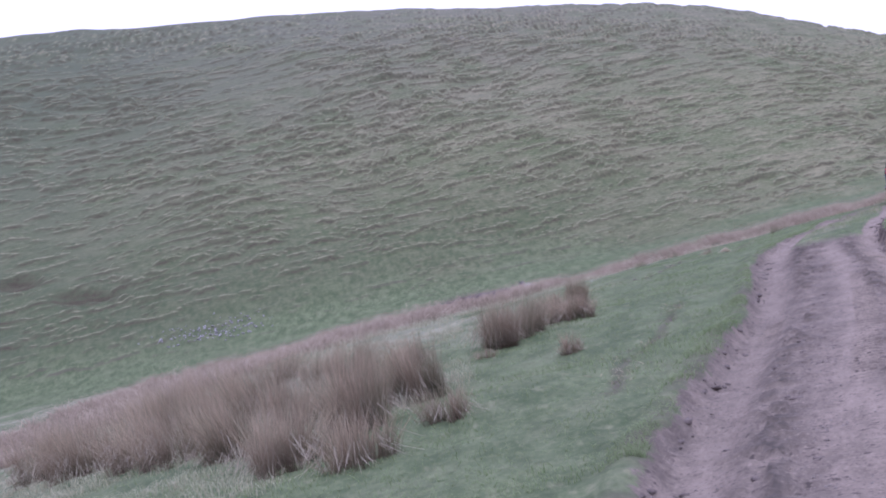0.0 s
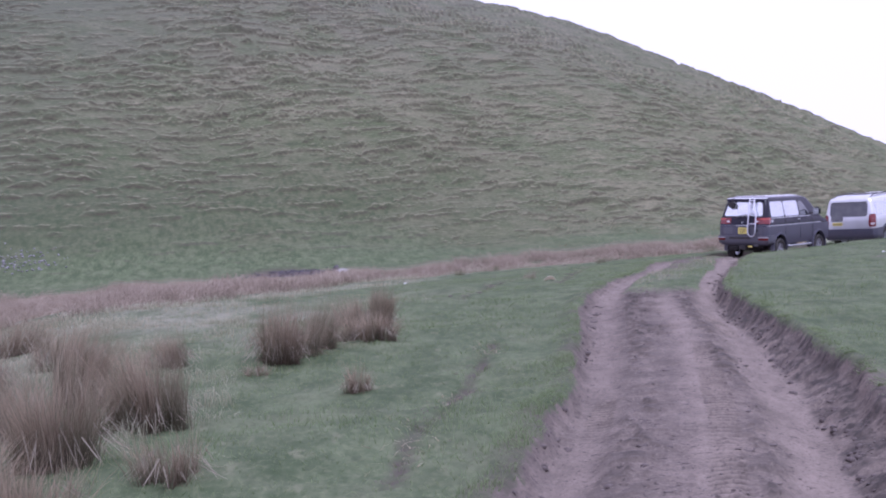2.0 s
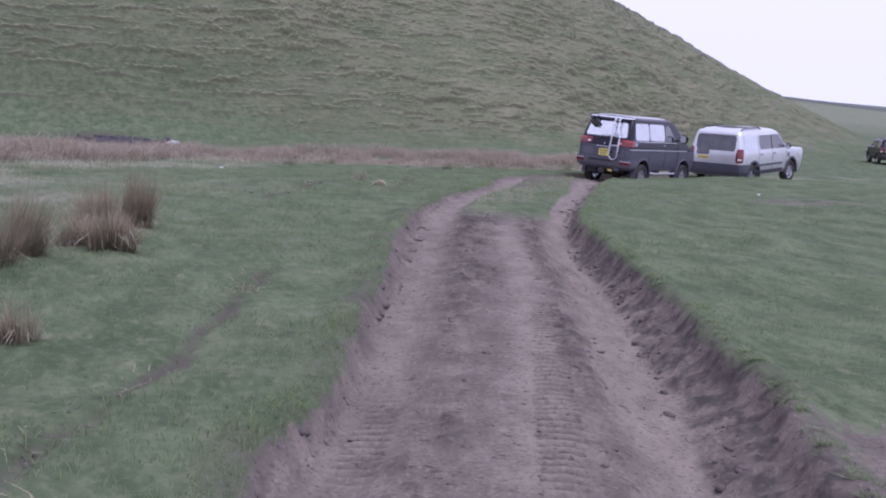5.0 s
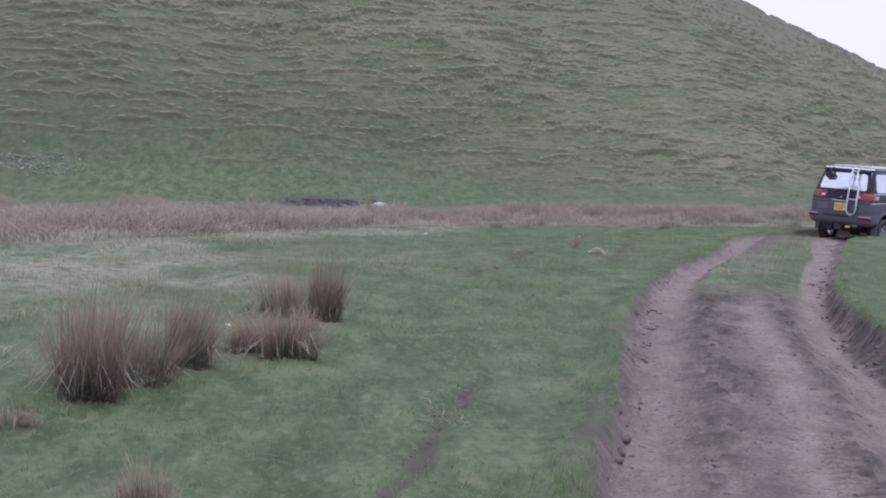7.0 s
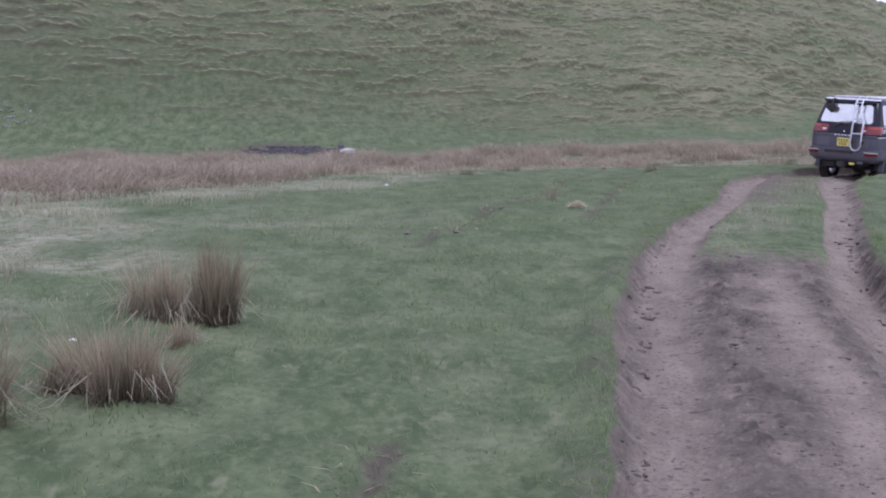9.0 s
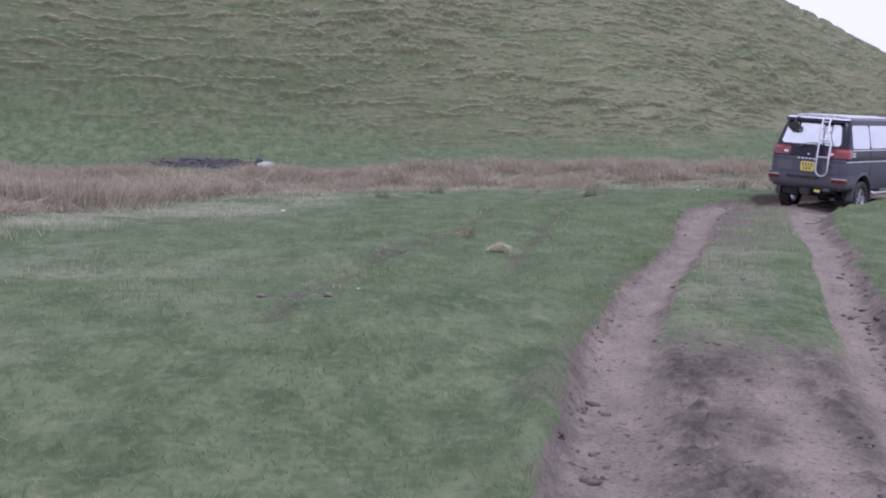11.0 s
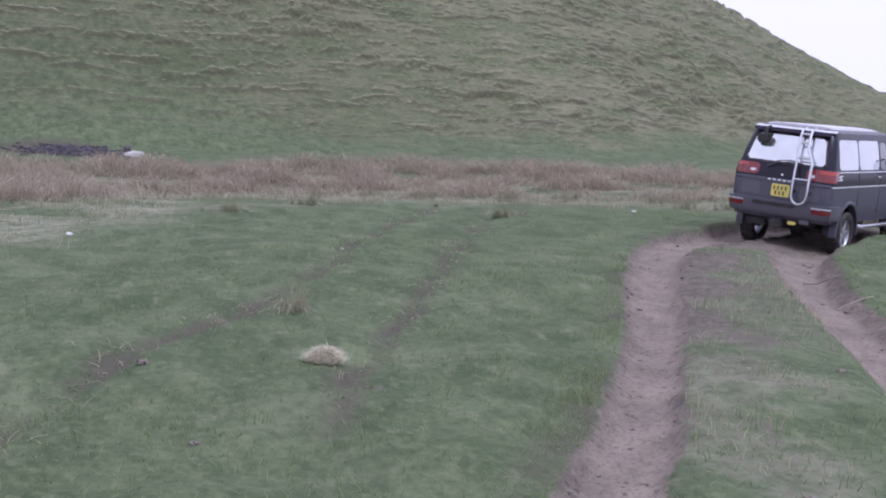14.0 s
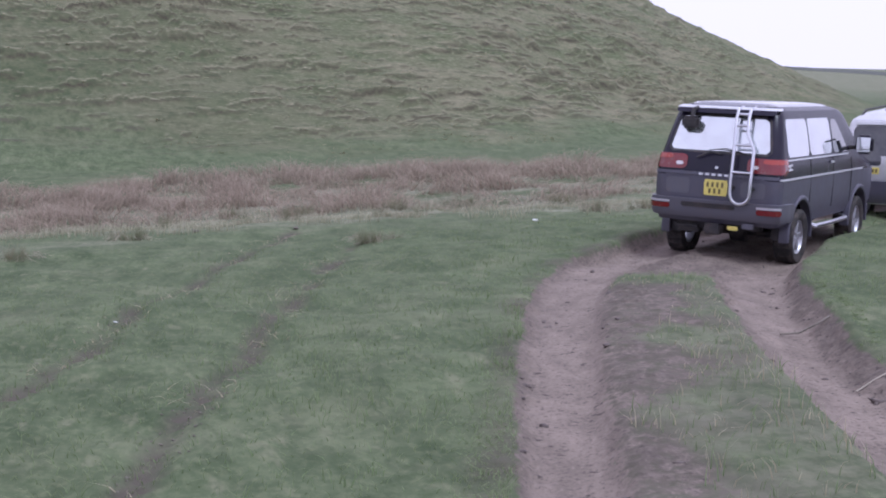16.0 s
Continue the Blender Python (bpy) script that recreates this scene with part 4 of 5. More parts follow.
class Shell:
    """A body given by level sections: height, half width, rear y, front y, corner radius."""

    def __init__(self, rows):
        self.rows = np.array(rows, float)

    def at(self, z):
        return [float(np.interp(z, self.rows[:, 0], self.rows[:, k])) for k in range(1, 5)]

    def half(self, z):
        hw, yr, yf, r = self.at(z)
        return 2 * (hw - r) + math.pi * r + (yf - yr - 2 * r)

    def spot(self, z, p, off=0.0):
        """The point p metres round from the middle of the rear, right side positive."""
        hw, yr, yf, r = self.at(z)
        s, a = (1 if p >= 0 else -1), abs(p)
        flat, arc, side = hw - r, r * math.pi / 2, yf - yr - 2 * r
        if a < flat:
            x, y, nx_, ny_ = a, yr, 0, -1
        elif a < flat + arc:
            t = (a - flat) / r
            nx_, ny_ = math.sin(t), -math.cos(t)
            x, y = flat + r * nx_, yr + r + r * ny_
        elif a < flat + arc + side:
            x, y, nx_, ny_ = hw, yr + r + a - flat - arc, 1, 0
        elif a < flat + 2 * arc + side:
            t = (a - flat - arc - side) / r
            nx_, ny_ = math.cos(t), math.sin(t)
            x, y = flat + r * nx_, yf - r + r * ny_
        else:
            x, y, nx_, ny_ = max(0, flat - (a - flat - 2 * arc - side)), yf, 0, 1
        return Vector((s * (x + nx_ * off), y + ny_ * off, z))

    def along(self, z, y):
        """p of the side at y."""
        hw, yr, yf, r = self.at(z)
        return (hw - r) + r * math.pi / 2 + (y - yr - r)

    def body(self, name, material, levels=None):
        bm = bmesh.new()
        zs = sorted(set([r[0] for r in self.rows.tolist()] + (levels or [])))
        rings = []
        for z in zs:
            hw, yr, yf, r = self.at(z)
            flat, arc, side = hw - r, r * math.pi / 2, yf - yr - 2 * r
            ps = [flat * k / 4 for k in range(4)] + [flat + arc * k / 6 for k in range(6)] + [flat + arc + side * k / 14 for k in range(14)]
            ps += [flat + arc + side + arc * k / 6 for k in range(6)] + [flat + 2 * arc + side + flat * k / 4 for k in range(4)]
            ring = [self.spot(z, p) for p in ps] + [Vector((0, yf, z))] + [self.spot(z, -p) for p in reversed(ps[1:])]
            rings.append([bm.verts.new(v) for v in ring])
        for a, b in zip(rings, rings[1:]):
            for k in range(len(a)):
                bm.faces.new((a[k], a[(k + 1) % len(a)], b[(k + 1) % len(a)], b[k]))
        bm.faces.new(rings[-1])
        bm.faces.new(list(reversed(rings[0])))
        return mesh_of(bm, name, material)

    def skin(self, name, material, z0, z1, left, right, off=0.006, thick=0.02, nz=6, npts=10, round_by=0.0):
        """A panel on the body between two heights; left, right: functions of z that give p."""
        bm = bmesh.new()
        outer, inner = [], []
        for i in range(nz + 1):
            z = z0 + (z1 - z0) * i / nz
            gap = min(z - z0, z1 - z)
            cut = round_by - math.sqrt(max(0, round_by ** 2 - (round_by - gap) ** 2)) if gap < round_by else 0.0
            a, b = left(z) + cut, right(z) - cut
            outer.append([bm.verts.new(self.spot(z, a + (b - a) * k / npts, off)) for k in range(npts + 1)])
            inner.append([bm.verts.new(self.spot(z, a + (b - a) * k / npts, off - thick)) for k in range(npts + 1)])
        for i in range(nz):
            for k in range(npts):
                bm.faces.new((outer[i][k], outer[i][k + 1], outer[i + 1][k + 1], outer[i + 1][k]))
                bm.faces.new((inner[i][k + 1], inner[i][k], inner[i + 1][k], inner[i + 1][k + 1]))
            for q, flip in ((0, 1), (npts, 0)):
                f = (outer[i][q], outer[i + 1][q], inner[i + 1][q], inner[i][q])
                bm.faces.new(f if not flip else tuple(reversed(f)))
        for i in (0, nz):
            for k in range(npts):
                f = (outer[i][k], outer[i][k + 1], inner[i][k + 1], inner[i][k])
                bm.faces.new(f if i else tuple(reversed(f)))
        return mesh_of(bm, name, material)


def tube(name, points, radius, material, closed=False, sides=8):
    """A bent tube through the points."""
    bm = bmesh.new()
    pts = [Vector(p) for p in points]
    rings = []
    for i, p in enumerate(pts):
        a, b = pts[max(i - 1, 0)], pts[min(i + 1, len(pts) - 1)]
        d = (b - a).normalized()
        u = d.orthogonal().normalized()
        if rings:
            u = (last - d * last.dot(d)).normalized()
        last = u
        v = d.cross(u)
        rings.append([bm.verts.new(p + radius * (math.cos(t) * u + math.sin(t) * v)) for t in (2 * math.pi * k / sides for k in range(sides))])
    for a, b in zip(rings, rings[1:]):
        for k in range(sides):
            bm.faces.new((a[k], a[(k + 1) % sides], b[(k + 1) % sides], b[k]))
    bm.faces.new(rings[0])
    bm.faces.new(rings[-1])
    return mesh_of(bm, name, material)


def block(name, size, at, material, bevel=0.02, turn=None):
    bm = bmesh.new()
    bmesh.ops.create_cube(bm, size=1, matrix=Matrix.Translation(at) @ (turn or Matrix()) @ Matrix.Diagonal((*size, 1)))
    if bevel:
        bmesh.ops.bevel(bm, geom=bm.edges[:], offset=min(bevel, min(size) * 0.45), segments=2, affect="EDGES")
    return mesh_of(bm, name, material)


def lathe(name, profile, material, sides=36, lug=0):
    """A ring turned about the x axis; profile: (x, radius). lug: depth of tread blocks."""
    bm = bmesh.new()
    rings = []
    for k in range(sides):
        t = 2 * math.pi * k / sides
        rings.append([bm.verts.new((x, math.cos(t) * (r - (lug if lug and k % 2 and r > 0.33 else 0)), math.sin(t) * (r - (lug if lug and k % 2 and r > 0.33 else 0)))) for x, r in profile])
    for k in range(sides):
        a, b = rings[k], rings[(k + 1) % sides]
        for i in range(len(profile)):
            j = (i + 1) % len(profile)
            bm.faces.new((a[i], a[j], b[j], b[i]))
    return mesh_of(bm, name, material)


def wheel(parent, x, y, radius, width, side, spokes, rim_material):
    """Tyre with tread blocks, dished rim and spokes; side +1 faces right."""
    hub = new("wheel", lathe("wheel", [(-0.09, 0.02), (0.02, 0.02), (0.02, 0.09), (-0.09, 0.09)], PLASTIC, 20))
    hub.parent = parent
    hub.location = (x, y, radius)
    hub.rotation_euler = (0.3 * y, 0, 0 if side > 0 else math.pi)
    w = width / 2
    part("tyre", lathe("tyre", [(-w * 0.8, radius * 0.62), (-w, radius * 0.75), (-w, radius * 0.92), (-w * 0.8, radius), (w * 0.8, radius), (w, radius * 0.92), (w, radius * 0.75), (w * 0.8, radius * 0.62)], RUBBER, 56, 0.012), hub)
    rim = part("rim", lathe("rim", [(-w * 0.7, radius * 0.60), (w * 0.72, radius * 0.64), (w * 0.78, radius * 0.60), (w * 0.2, radius * 0.52), (-w * 0.7, radius * 0.52)], rim_material, 40), hub)
    bm = bmesh.new()
    for k in range(spokes):
        t = 2 * math.pi * k / spokes
        m = Matrix.Rotation(t, 4, "X") @ Matrix.Translation((w * 0.45, 0, radius * 0.32)) @ Matrix.Diagonal((0.035, radius * 0.16, radius * 0.52, 1))
        bmesh.ops.create_cube(bm, size=1, matrix=m)
    bmesh.ops.bevel(bm, geom=bm.edges[:], offset=0.008, segments=1, affect="EDGES")
    part("spokes", mesh_of(bm, "spokes", rim_material), hub)
    return hub


def carve(ob, holes):
    """Cuts round wheel arches out of a body: holes are (x, y, z, radius, depth)."""
    for x, y, z, r, depth in holes:
        bm = bmesh.new()
        bmesh.ops.create_cone(bm, cap_ends=True, segments=40, radius1=r, radius2=r, depth=depth, matrix=Matrix.Translation((x, y, z)) @ Matrix.Rotation(math.pi / 2, 4, "Y"))
        me = bpy.data.meshes.new("cutter")
        bm.to_mesh(me)
        bm.free()
        cutter = new("cutter", me)
        md = ob.modifiers.new("arch", "BOOLEAN")
        md.operation, md.object, md.solver = "DIFFERENCE", cutter, "EXACT"
        bpy.context.view_layer.update()
        dg = bpy.context.evaluated_depsgraph_get()
        made = bpy.data.meshes.new_from_object(ob.evaluated_get(dg))
        ob.modifiers.clear()
        ob.data = made
        bpy.data.objects.remove(cutter)
    ob.data.set_sharp_from_angle(angle=radians(35))


def arch(name, x, y, z, r, side, material, grow=0.06):
    """A raised wheel-arch lip."""
    bm = bmesh.new()
    rows = []
    for k in range(21):
        t = math.radians(-8 + 196 * k / 20)
        row = []
        for rr, dx in ((r, -0.10), (r, 0.02), (r + grow * 0.5, 0.028), (r + grow, 0.015), (r + grow, -0.10)):
            row.append(bm.verts.new((x + side * dx, y + math.cos(t) * rr, z + math.sin(t) * rr)))
        rows.append(row)
    for a, b in zip(rows, rows[1:]):
        for i in range(5):
            j = (i + 1) % 5
            bm.faces.new((a[i], a[j], b[j], b[i]))
    bm.faces.new(rows[0])
    bm.faces.new(list(reversed(rows[-1])))
    return mesh_of(bm, name, material)


def flat(value):
    return lambda z: value


def van(at, heading, pitch=0.0, lean=0.0):
    """A tall dark people-carrier on raised suspension, seen from behind."""
    top = new("off_road_van")
    L = 0.10
    sh = Shell([(0.44 + L, 0.80, -2.20, 2.16, 0.10), (0.56 + L, 0.835, -2.26, 2.26, 0.14), (0.75 + L, 0.847, -2.28, 2.30, 0.15), (1.02 + L, 0.847, -2.275, 2.26, 0.15),
                (1.14 + L, 0.842, -2.26, 2.02, 0.15), (1.24 + L, 0.825, -2.235, 1.72, 0.15), (1.56 + L, 0.765, -2.12, 1.28, 0.14), (1.82 + L, 0.705, -2.02, 0.95, 0.14),
                (1.90 + L, 0.672, -1.97, 0.78, 0.15), (1.945 + L, 0.60, -1.90, 0.62, 0.16), (1.965 + L, 0.45, -1.75, 0.45, 0.18)])
    shell = sh.body("body", BODY_DARK, [1.03 + L])
    shell.materials.append(BODY_LOW)
    for f in shell.polygons:
        f.material_index = int(f.center.z < 1.03 + L)
    body = part("body", shell, top)
    carve(body, [(s * 0.95, y, 0.40, 0.46, 0.56) for s in (-1, 1) for y in (-1.36, 1.44)])
    p = part
    # lower two-tone panels and bumper
    lower = p("tailgate_lower", sh.skin("tailgate_lower", BODY_LOW, 0.76 + L, 1.04 + L, flat(-0.83), flat(0.83), 0.004), top, "mid-grey lower tailgate")
    p("recess_panel", sh.skin("recess_panel", BUMPER, 0.80 + L, 1.0 + L, flat(-0.66), flat(-0.34), 0.008, 0.012, round_by=0.03), lower)
    p("recess_panel", sh.skin("recess_panel", BUMPER, 0.80 + L, 1.0 + L, flat(0.34), flat(0.66), 0.008, 0.012, round_by=0.03), lower)
    for s in (-1, 1):
        lo, hi = (0.90, 3.55) if s > 0 else (-3.55, -0.90)
        p("side_panel", sh.skin("side_panel", BODY_LOW, 0.84 + L, 1.02 + L, flat(lo), flat(hi), 0.004, npts=30), top, "mid-grey lower side panel")
        lo, hi = (0.84, 4.6) if s > 0 else (-4.6, -0.84)
        p("side_moulding", sh.skin("side_moulding", SILVER_TRIM, 1.035 + L, 1.06 + L, flat(lo), flat(hi), 0.014, 0.03, 3, 40), top, "pale silver side moulding")
    bump_ = p("rear_bumper", sh.skin("rear_bumper", BUMPER, 0.50 + L, 0.74 + L, flat(-1.25), flat(1.25), 0.06, 0.10, 6, 24, round_by=0.03), top, "dark grey plastic rear bumper")
    p("bumper_step", sh.skin("bumper_step", PLASTIC, 0.64 + L, 0.70 + L, flat(-0.42), flat(0.30), 0.075, 0.03, 3, 10, round_by=0.02), bump_)
    for s in (-1, 1):
        lo, hi = (0.58, 0.84) if s > 0 else (-0.84, -0.58)
        p("reflector", sh.skin("reflector", LAMP_RED, 0.60 + L, 0.665 + L, flat(lo), flat(hi), 0.072, 0.02, 3, 8, round_by=0.015), bump_, "red bumper reflector")
        p("bumper_edge", sh.skin("bumper_edge", SILVER_TRIM, 0.675 + L, 0.70 + L, flat(lo), flat(hi), 0.07, 0.02, 2, 8), bump_)
    # tailgate: upper panel seam, glass, spoiler
    p("tailgate_trim", sh.skin("tailgate_trim", BODY_LOW, 1.045 + L, 1.085 + L, flat(-0.82), flat(0.82), 0.016, 0.03, 3, 16), top)
    p("rear_window", sh.skin("rear_window", GLASS_SKY, 1.36 + L, 1.79 + L, lambda z: -0.665 + 0.20 * (z - 1.46), lambda z: 0.665 - 0.20 * (z - 1.46), 0.005, 0.02, 10, 14, round_by=0.05), top, "wide rear window reflecting pale sky")
    p("window_surround", sh.skin("window_surround", PLASTIC, 1.33 + L, 1.83 + L, lambda z: -0.70 + 0.20 * (z - 1.43), lambda z: 0.70 - 0.20 * (z - 1.43), 0.002, 0.02, 10, 14, round_by=0.06), top)
    p("roof_spoiler", sh.skin("roof_spoiler", BODY_DARK, 1.84 + L, 1.90 + L, flat(-0.62), flat(0.62), 0.09, 0.14, 4, 16, round_by=0.02), top)
    p("roof_edge", sh.skin("roof_edge", SILVER_TRIM, 1.90 + L, 1.93 + L, flat(-0.66), flat(0.66), 0.07, 0.12, 3, 16), top, "pale rear roof edge")
    p("roof_panel", Shell([(1.93 + L, 0.60, -1.93, 0.60, 0.16), (1.975 + L, 0.52, -1.85, 0.5, 0.16), (1.99 + L, 0.35, -1.6, 0.3, 0.16)]).body("roof_panel", ROOF), top, "dark glossy roof panel")
    # tail lamps
    for s in (-1, 1):
        lo, hi = (0.40, 1.02) if s > 0 else (-1.02, -0.40)
        lamp = p("tail_lamp", sh.skin("tail_lamp", LAMP_RED, 1.115 + L, 1.305 + L, flat(lo), flat(hi), 0.014, 0.03, 6, 18, round_by=0.05), top, "red wraparound tail lamp")
        lo, hi = (0.60, 1.0) if s > 0 else (-1.0, -0.60)
        p("indicator_lens", sh.skin("indicator_lens", LAMP_AMBER, 1.24 + L, 1.295 + L, flat(lo), flat(hi), 0.02, 0.02, 3, 10, round_by=0.02), lamp, "amber indicator strip")
        lo, hi = (0.45, 0.55) if s > 0 else (-0.55, -0.45)
        p("reversing_lens", sh.skin("reversing_lens", LAMP_CLEAR, 1.165 + L, 1.21 + L, flat(lo), flat(hi), 0.02, 0.02, 3, 6, round_by=0.02), lamp, "clear reversing lens")
    # number plate with its unreadable marks as bars
    plate = p("number_plate", sh.skin("number_plate", PLATE, 0.80 + L, 1.0 + L, flat(-0.14), flat(0.17), 0.02, 0.02, 4, 4, round_by=0.01), top, "square yellow number plate")
    for row, zz in ((0, 0.905), (1, 0.825)):
        for k in range(4 - row):
            c = -0.105 + 0.065 * k + 0.03 * row
            p("plate_mark", sh.skin("plate_mark", PLATE_INK, zz + L, zz + 0.065 + L, flat(c), flat(c + 0.030), 0.024, 0.006, 2, 2), plate)
    for k in range(5):
        c = -0.22 + 0.085 * k
        p("badge_mark", sh.skin("badge_mark", LETTER, 1.05 + L, 1.078 + L, flat(c), flat(c + 0.05), 0.021, 0.008, 2, 3), top)
    p("lock_badge", sh.skin("lock_badge", LETTER, 1.14 + L, 1.17 + L, flat(-0.015), flat(0.02), 0.012, 0.01, 2, 2), top)
    # wiper
    wip = p("rear_wiper", tube("rear_wiper", [(0.03, -2.235, 1.33 + L), (-0.10, -2.25, 1.35 + L), (-0.27, -2.27, 1.27 + L)], 0.012, PLASTIC), top)
    p("wiper_blade", tube("wiper_blade", [(-0.12, -2.24, 1.37 + L), (0.10, -2.225, 1.40 + L), (0.36, -2.23, 1.35 + L)], 0.008, PLASTIC), wip)
    # parking mirror on the rear glass
    pm = p("parking_mirror", block("parking_mirror", (0.23, 0.10, 0.16), (-0.42, -2.17, 1.71 + L), PLASTIC, 0.03), top, "black parking mirror on the rear window")
    p("mirror_arm", tube("mirror_arm", [(-0.40, -1.98, 1.90 + L), (-0.40, -2.13, 1.88 + L), (-0.41, -2.16, 1.76 + L)], 0.03, PLASTIC), pm)
    # ladder
    lad = new("ladder")
    lad.parent = top
    tagged(lad, "bright tubular roof ladder")

    def back(z):
        return sh.at(z)[1]

    xs = (0.24, 0.50)
    pts = []
    for z in (1.96, 1.90, 1.80, 1.6, 1.4, 1.2, 1.0, 0.86):
        pts.append((xs[0] - float(0.06 * smooth(1.15, 1.9, z)), back(z + L) - (0.11 if z < 1.93 else -0.10), z + L))
    for k in range(1, 8):
        t = math.pi * k / 8
        pts.append((0.37 - 0.13 * math.cos(t), back(0.8 + L) - 0.11, 0.86 + L - 0.14 * math.sin(t)))
    for z in (0.86, 1.0, 1.2, 1.4, 1.6, 1.8, 1.90, 1.96):
        q = xs[1] - 0.10 * smooth(1.45, 1.62, z) - 0.06 * smooth(1.15, 1.9, z)
        pts.append((float(q), back(z + L) - (0.11 if z < 1.93 else -0.10), z + L))
    p("ladder_rail", tube("ladder_rail", pts, 0.021, CHROME, sides=10), lad)
    for z in (1.12, 1.46, 1.70, 1.84):
        q, q0 = xs[1] - float(0.10 * smooth(1.45, 1.62, z) + 0.06 * smooth(1.15, 1.9, z)), xs[0] - float(0.06 * smooth(1.15, 1.9, z))
        p("rung", tube("rung", [(q0, back(z + L) - 0.11, z + L), (q, back(z + L) - 0.11, z + L)], 0.018, CHROME), lad)
    for z, x in ((0.92, xs[0]), (0.92, xs[1])):
        p("ladder_bracket", tube("ladder_bracket", [(x, back(z + L) - 0.11, z + L), (x, back(z + L) + 0.02, z + L)], 0.028, PLASTIC), lad)
    # side glass
    for s in (-1, 1):
        for y0, y1, mat in ((-1.92, -1.02, GLASS_SIDE), (-0.97, 0.02, GLASS_SIDE), (0.10, 0.82, GLASS_DARK)):
            def a(z, y0=y0):
                return sh.along(z, y0 + (0.10 * (z - 1.4) if y0 < -1.5 else 0))

            def b(z, y1=y1):
                return sh.along(z, y1 - (1.0 * (z - 1.42) if y1 > 0.5 else 0))
            z1 = 1.80 if y1 < 0.5 else 1.78
            fa, fb = (a, b) if s > 0 else ((lambda z, b=b: -b(z)), (lambda z, a=a: -a(z)))
            p("side_window", sh.skin("side_window", mat, 1.32 + L, z1 + L, fa, fb, 0.005, 0.02, 8, 12, round_by=0.05), top)
        y0 = -1.0
        for y1, z1 in ((-1.0, 1.30), (0.06, 1.30), (0.98, 1.24)):
            fa, fb = (lambda z, q=y1: sh.along(z, q - 0.007)), (lambda z, q=y1: sh.along(z, q + 0.007))
            if s < 0:
                fa, fb = (lambda z, q=y1: -sh.along(z, q + 0.007)), (lambda z, q=y1: -sh.along(z, q - 0.007))
            p("door_seam", sh.skin("door_seam", PLASTIC, 0.58 + L, z1 + L, fa, fb, 0.0065, 0.012, 6, 2), top)
        for z0, z1, y0, y1 in ((1.20, 1.23, -1.96, -1.90), (1.16, 1.235, -1.885, -1.86), (1.155, 1.175, -1.96, -1.79), (1.215, 1.235, -1.85, -1.79)):
            q0, q1 = sh.along(1.2 + L, y0), sh.along(1.2 + L, y1)
            p("quarter_badge", sh.skin("quarter_badge", LETTER, z0 + L, z1 + L, *((flat(q0), flat(q1)) if s > 0 else (flat(-q1), flat(-q0))), 0.006, 0.008, 2, 2), top)
        p("door_handle", block("door_handle", (0.03, 0.14, 0.035), (s * 0.852, -0.05, 1.2 + L), LETTER, 0.012), top)
        p("window_line", sh.skin("window_line", SILVER_TRIM, 1.275 + L, 1.295 + L, *((flat(1.05), flat(3.8)) if s > 0 else (flat(-3.8), flat(-1.05))), 0.008, 0.02, 2, 30), top)
        mir = p("door_mirror", block("door_mirror", (0.25, 0.14, 0.27), (s * 1.03, 0.88, 1.42 + L), BODY_DARK, 0.05), top, "large dark door mirror")
        p("mirror_glass", block("mirror_glass", (0.19, 0.012, 0.21), (s * 1.03, 0.807, 1.42 + L), GLASS_SKY, 0.005), mir)
        p("mirror_arm", tube("mirror_arm", [(s * 0.78, 0.95, 1.36 + L), (s * 0.95, 0.90, 1.38 + L)], 0.03, PLASTIC), mir)
        for y in (-1.36, 1.44):
            p("wheel_arch", arch("wheel_arch", s * 0.845, y, 0.40, 0.455, s, BODY_LOW), top)
            wheel(top, s * 0.74, y, 0.365, 0.25, s, 6, ALLOY)
            p("mud_flap", block("mud_flap", (0.24, 0.015, 0.24), (s * 0.74, y - 0.44, 0.46), PLASTIC, 0.005), top)
        p("side_step", tube("side_step", [(s * 0.70, -0.75, 0.50), (s * 0.86, -0.68, 0.46), (s * 0.88, 0.0, 0.46), (s * 0.86, 0.80, 0.46), (s * 0.70, 0.87, 0.50)], 0.032, CHROME), top)
    p("windscreen", sh.skin("windscreen", GLASS_DARK, 1.30 + L, 1.80 + L, lambda z: sh.half(z) - sh.at(z)[0] * 0.92, lambda z: sh.half(z), 0.005, 0.02, 8, 8), top)
    # running gear below the bumper
    p("tow_bracket", block("tow_bracket", (0.22, 0.16, 0.14), (0.0, -2.22, 0.47), PLASTIC, 0.02), top)
    p("rear_axle", tube("rear_axle", [(-0.72, -1.36, 0.365), (-0.15, -1.36, 0.365), (0.15, -1.36, 0.365), (0.72, -1.36, 0.365)], 0.05, PLASTIC), top)
    p("axle_housing", lathe("axle_housing", [(-0.12, 0.05), (-0.10, 0.13), (0.10, 0.13), (0.12, 0.05)], PLASTIC, 20), top).location = (0.05, -1.36, 0.365)
    p("fuel_tank", block("fuel_tank", (1.0, 1.5, 0.2), (0, -0.2, 0.46), PLASTIC, 0.05), top)
    p("chassis_rail", block("chassis_rail", (1.1, 0.12, 0.10), (0, -1.95, 0.50), PLASTIC, 0.02), top)
    p("silencer", block("silencer", (0.42, 0.22, 0.16), (-0.42, -1.98, 0.46), PLASTIC, 0.06), top)
    p("electrics_socket", block("electrics_socket", (0.14, 0.03, 0.055), (0.27, -2.28, 0.50), PLATE, 0.01), top, "small yellow tag")
    p("tag_plate", block("tag_plate", (0.16, 0.03, 0.07), (0.47, -2.28, 0.54), BUMPER, 0.01), top)
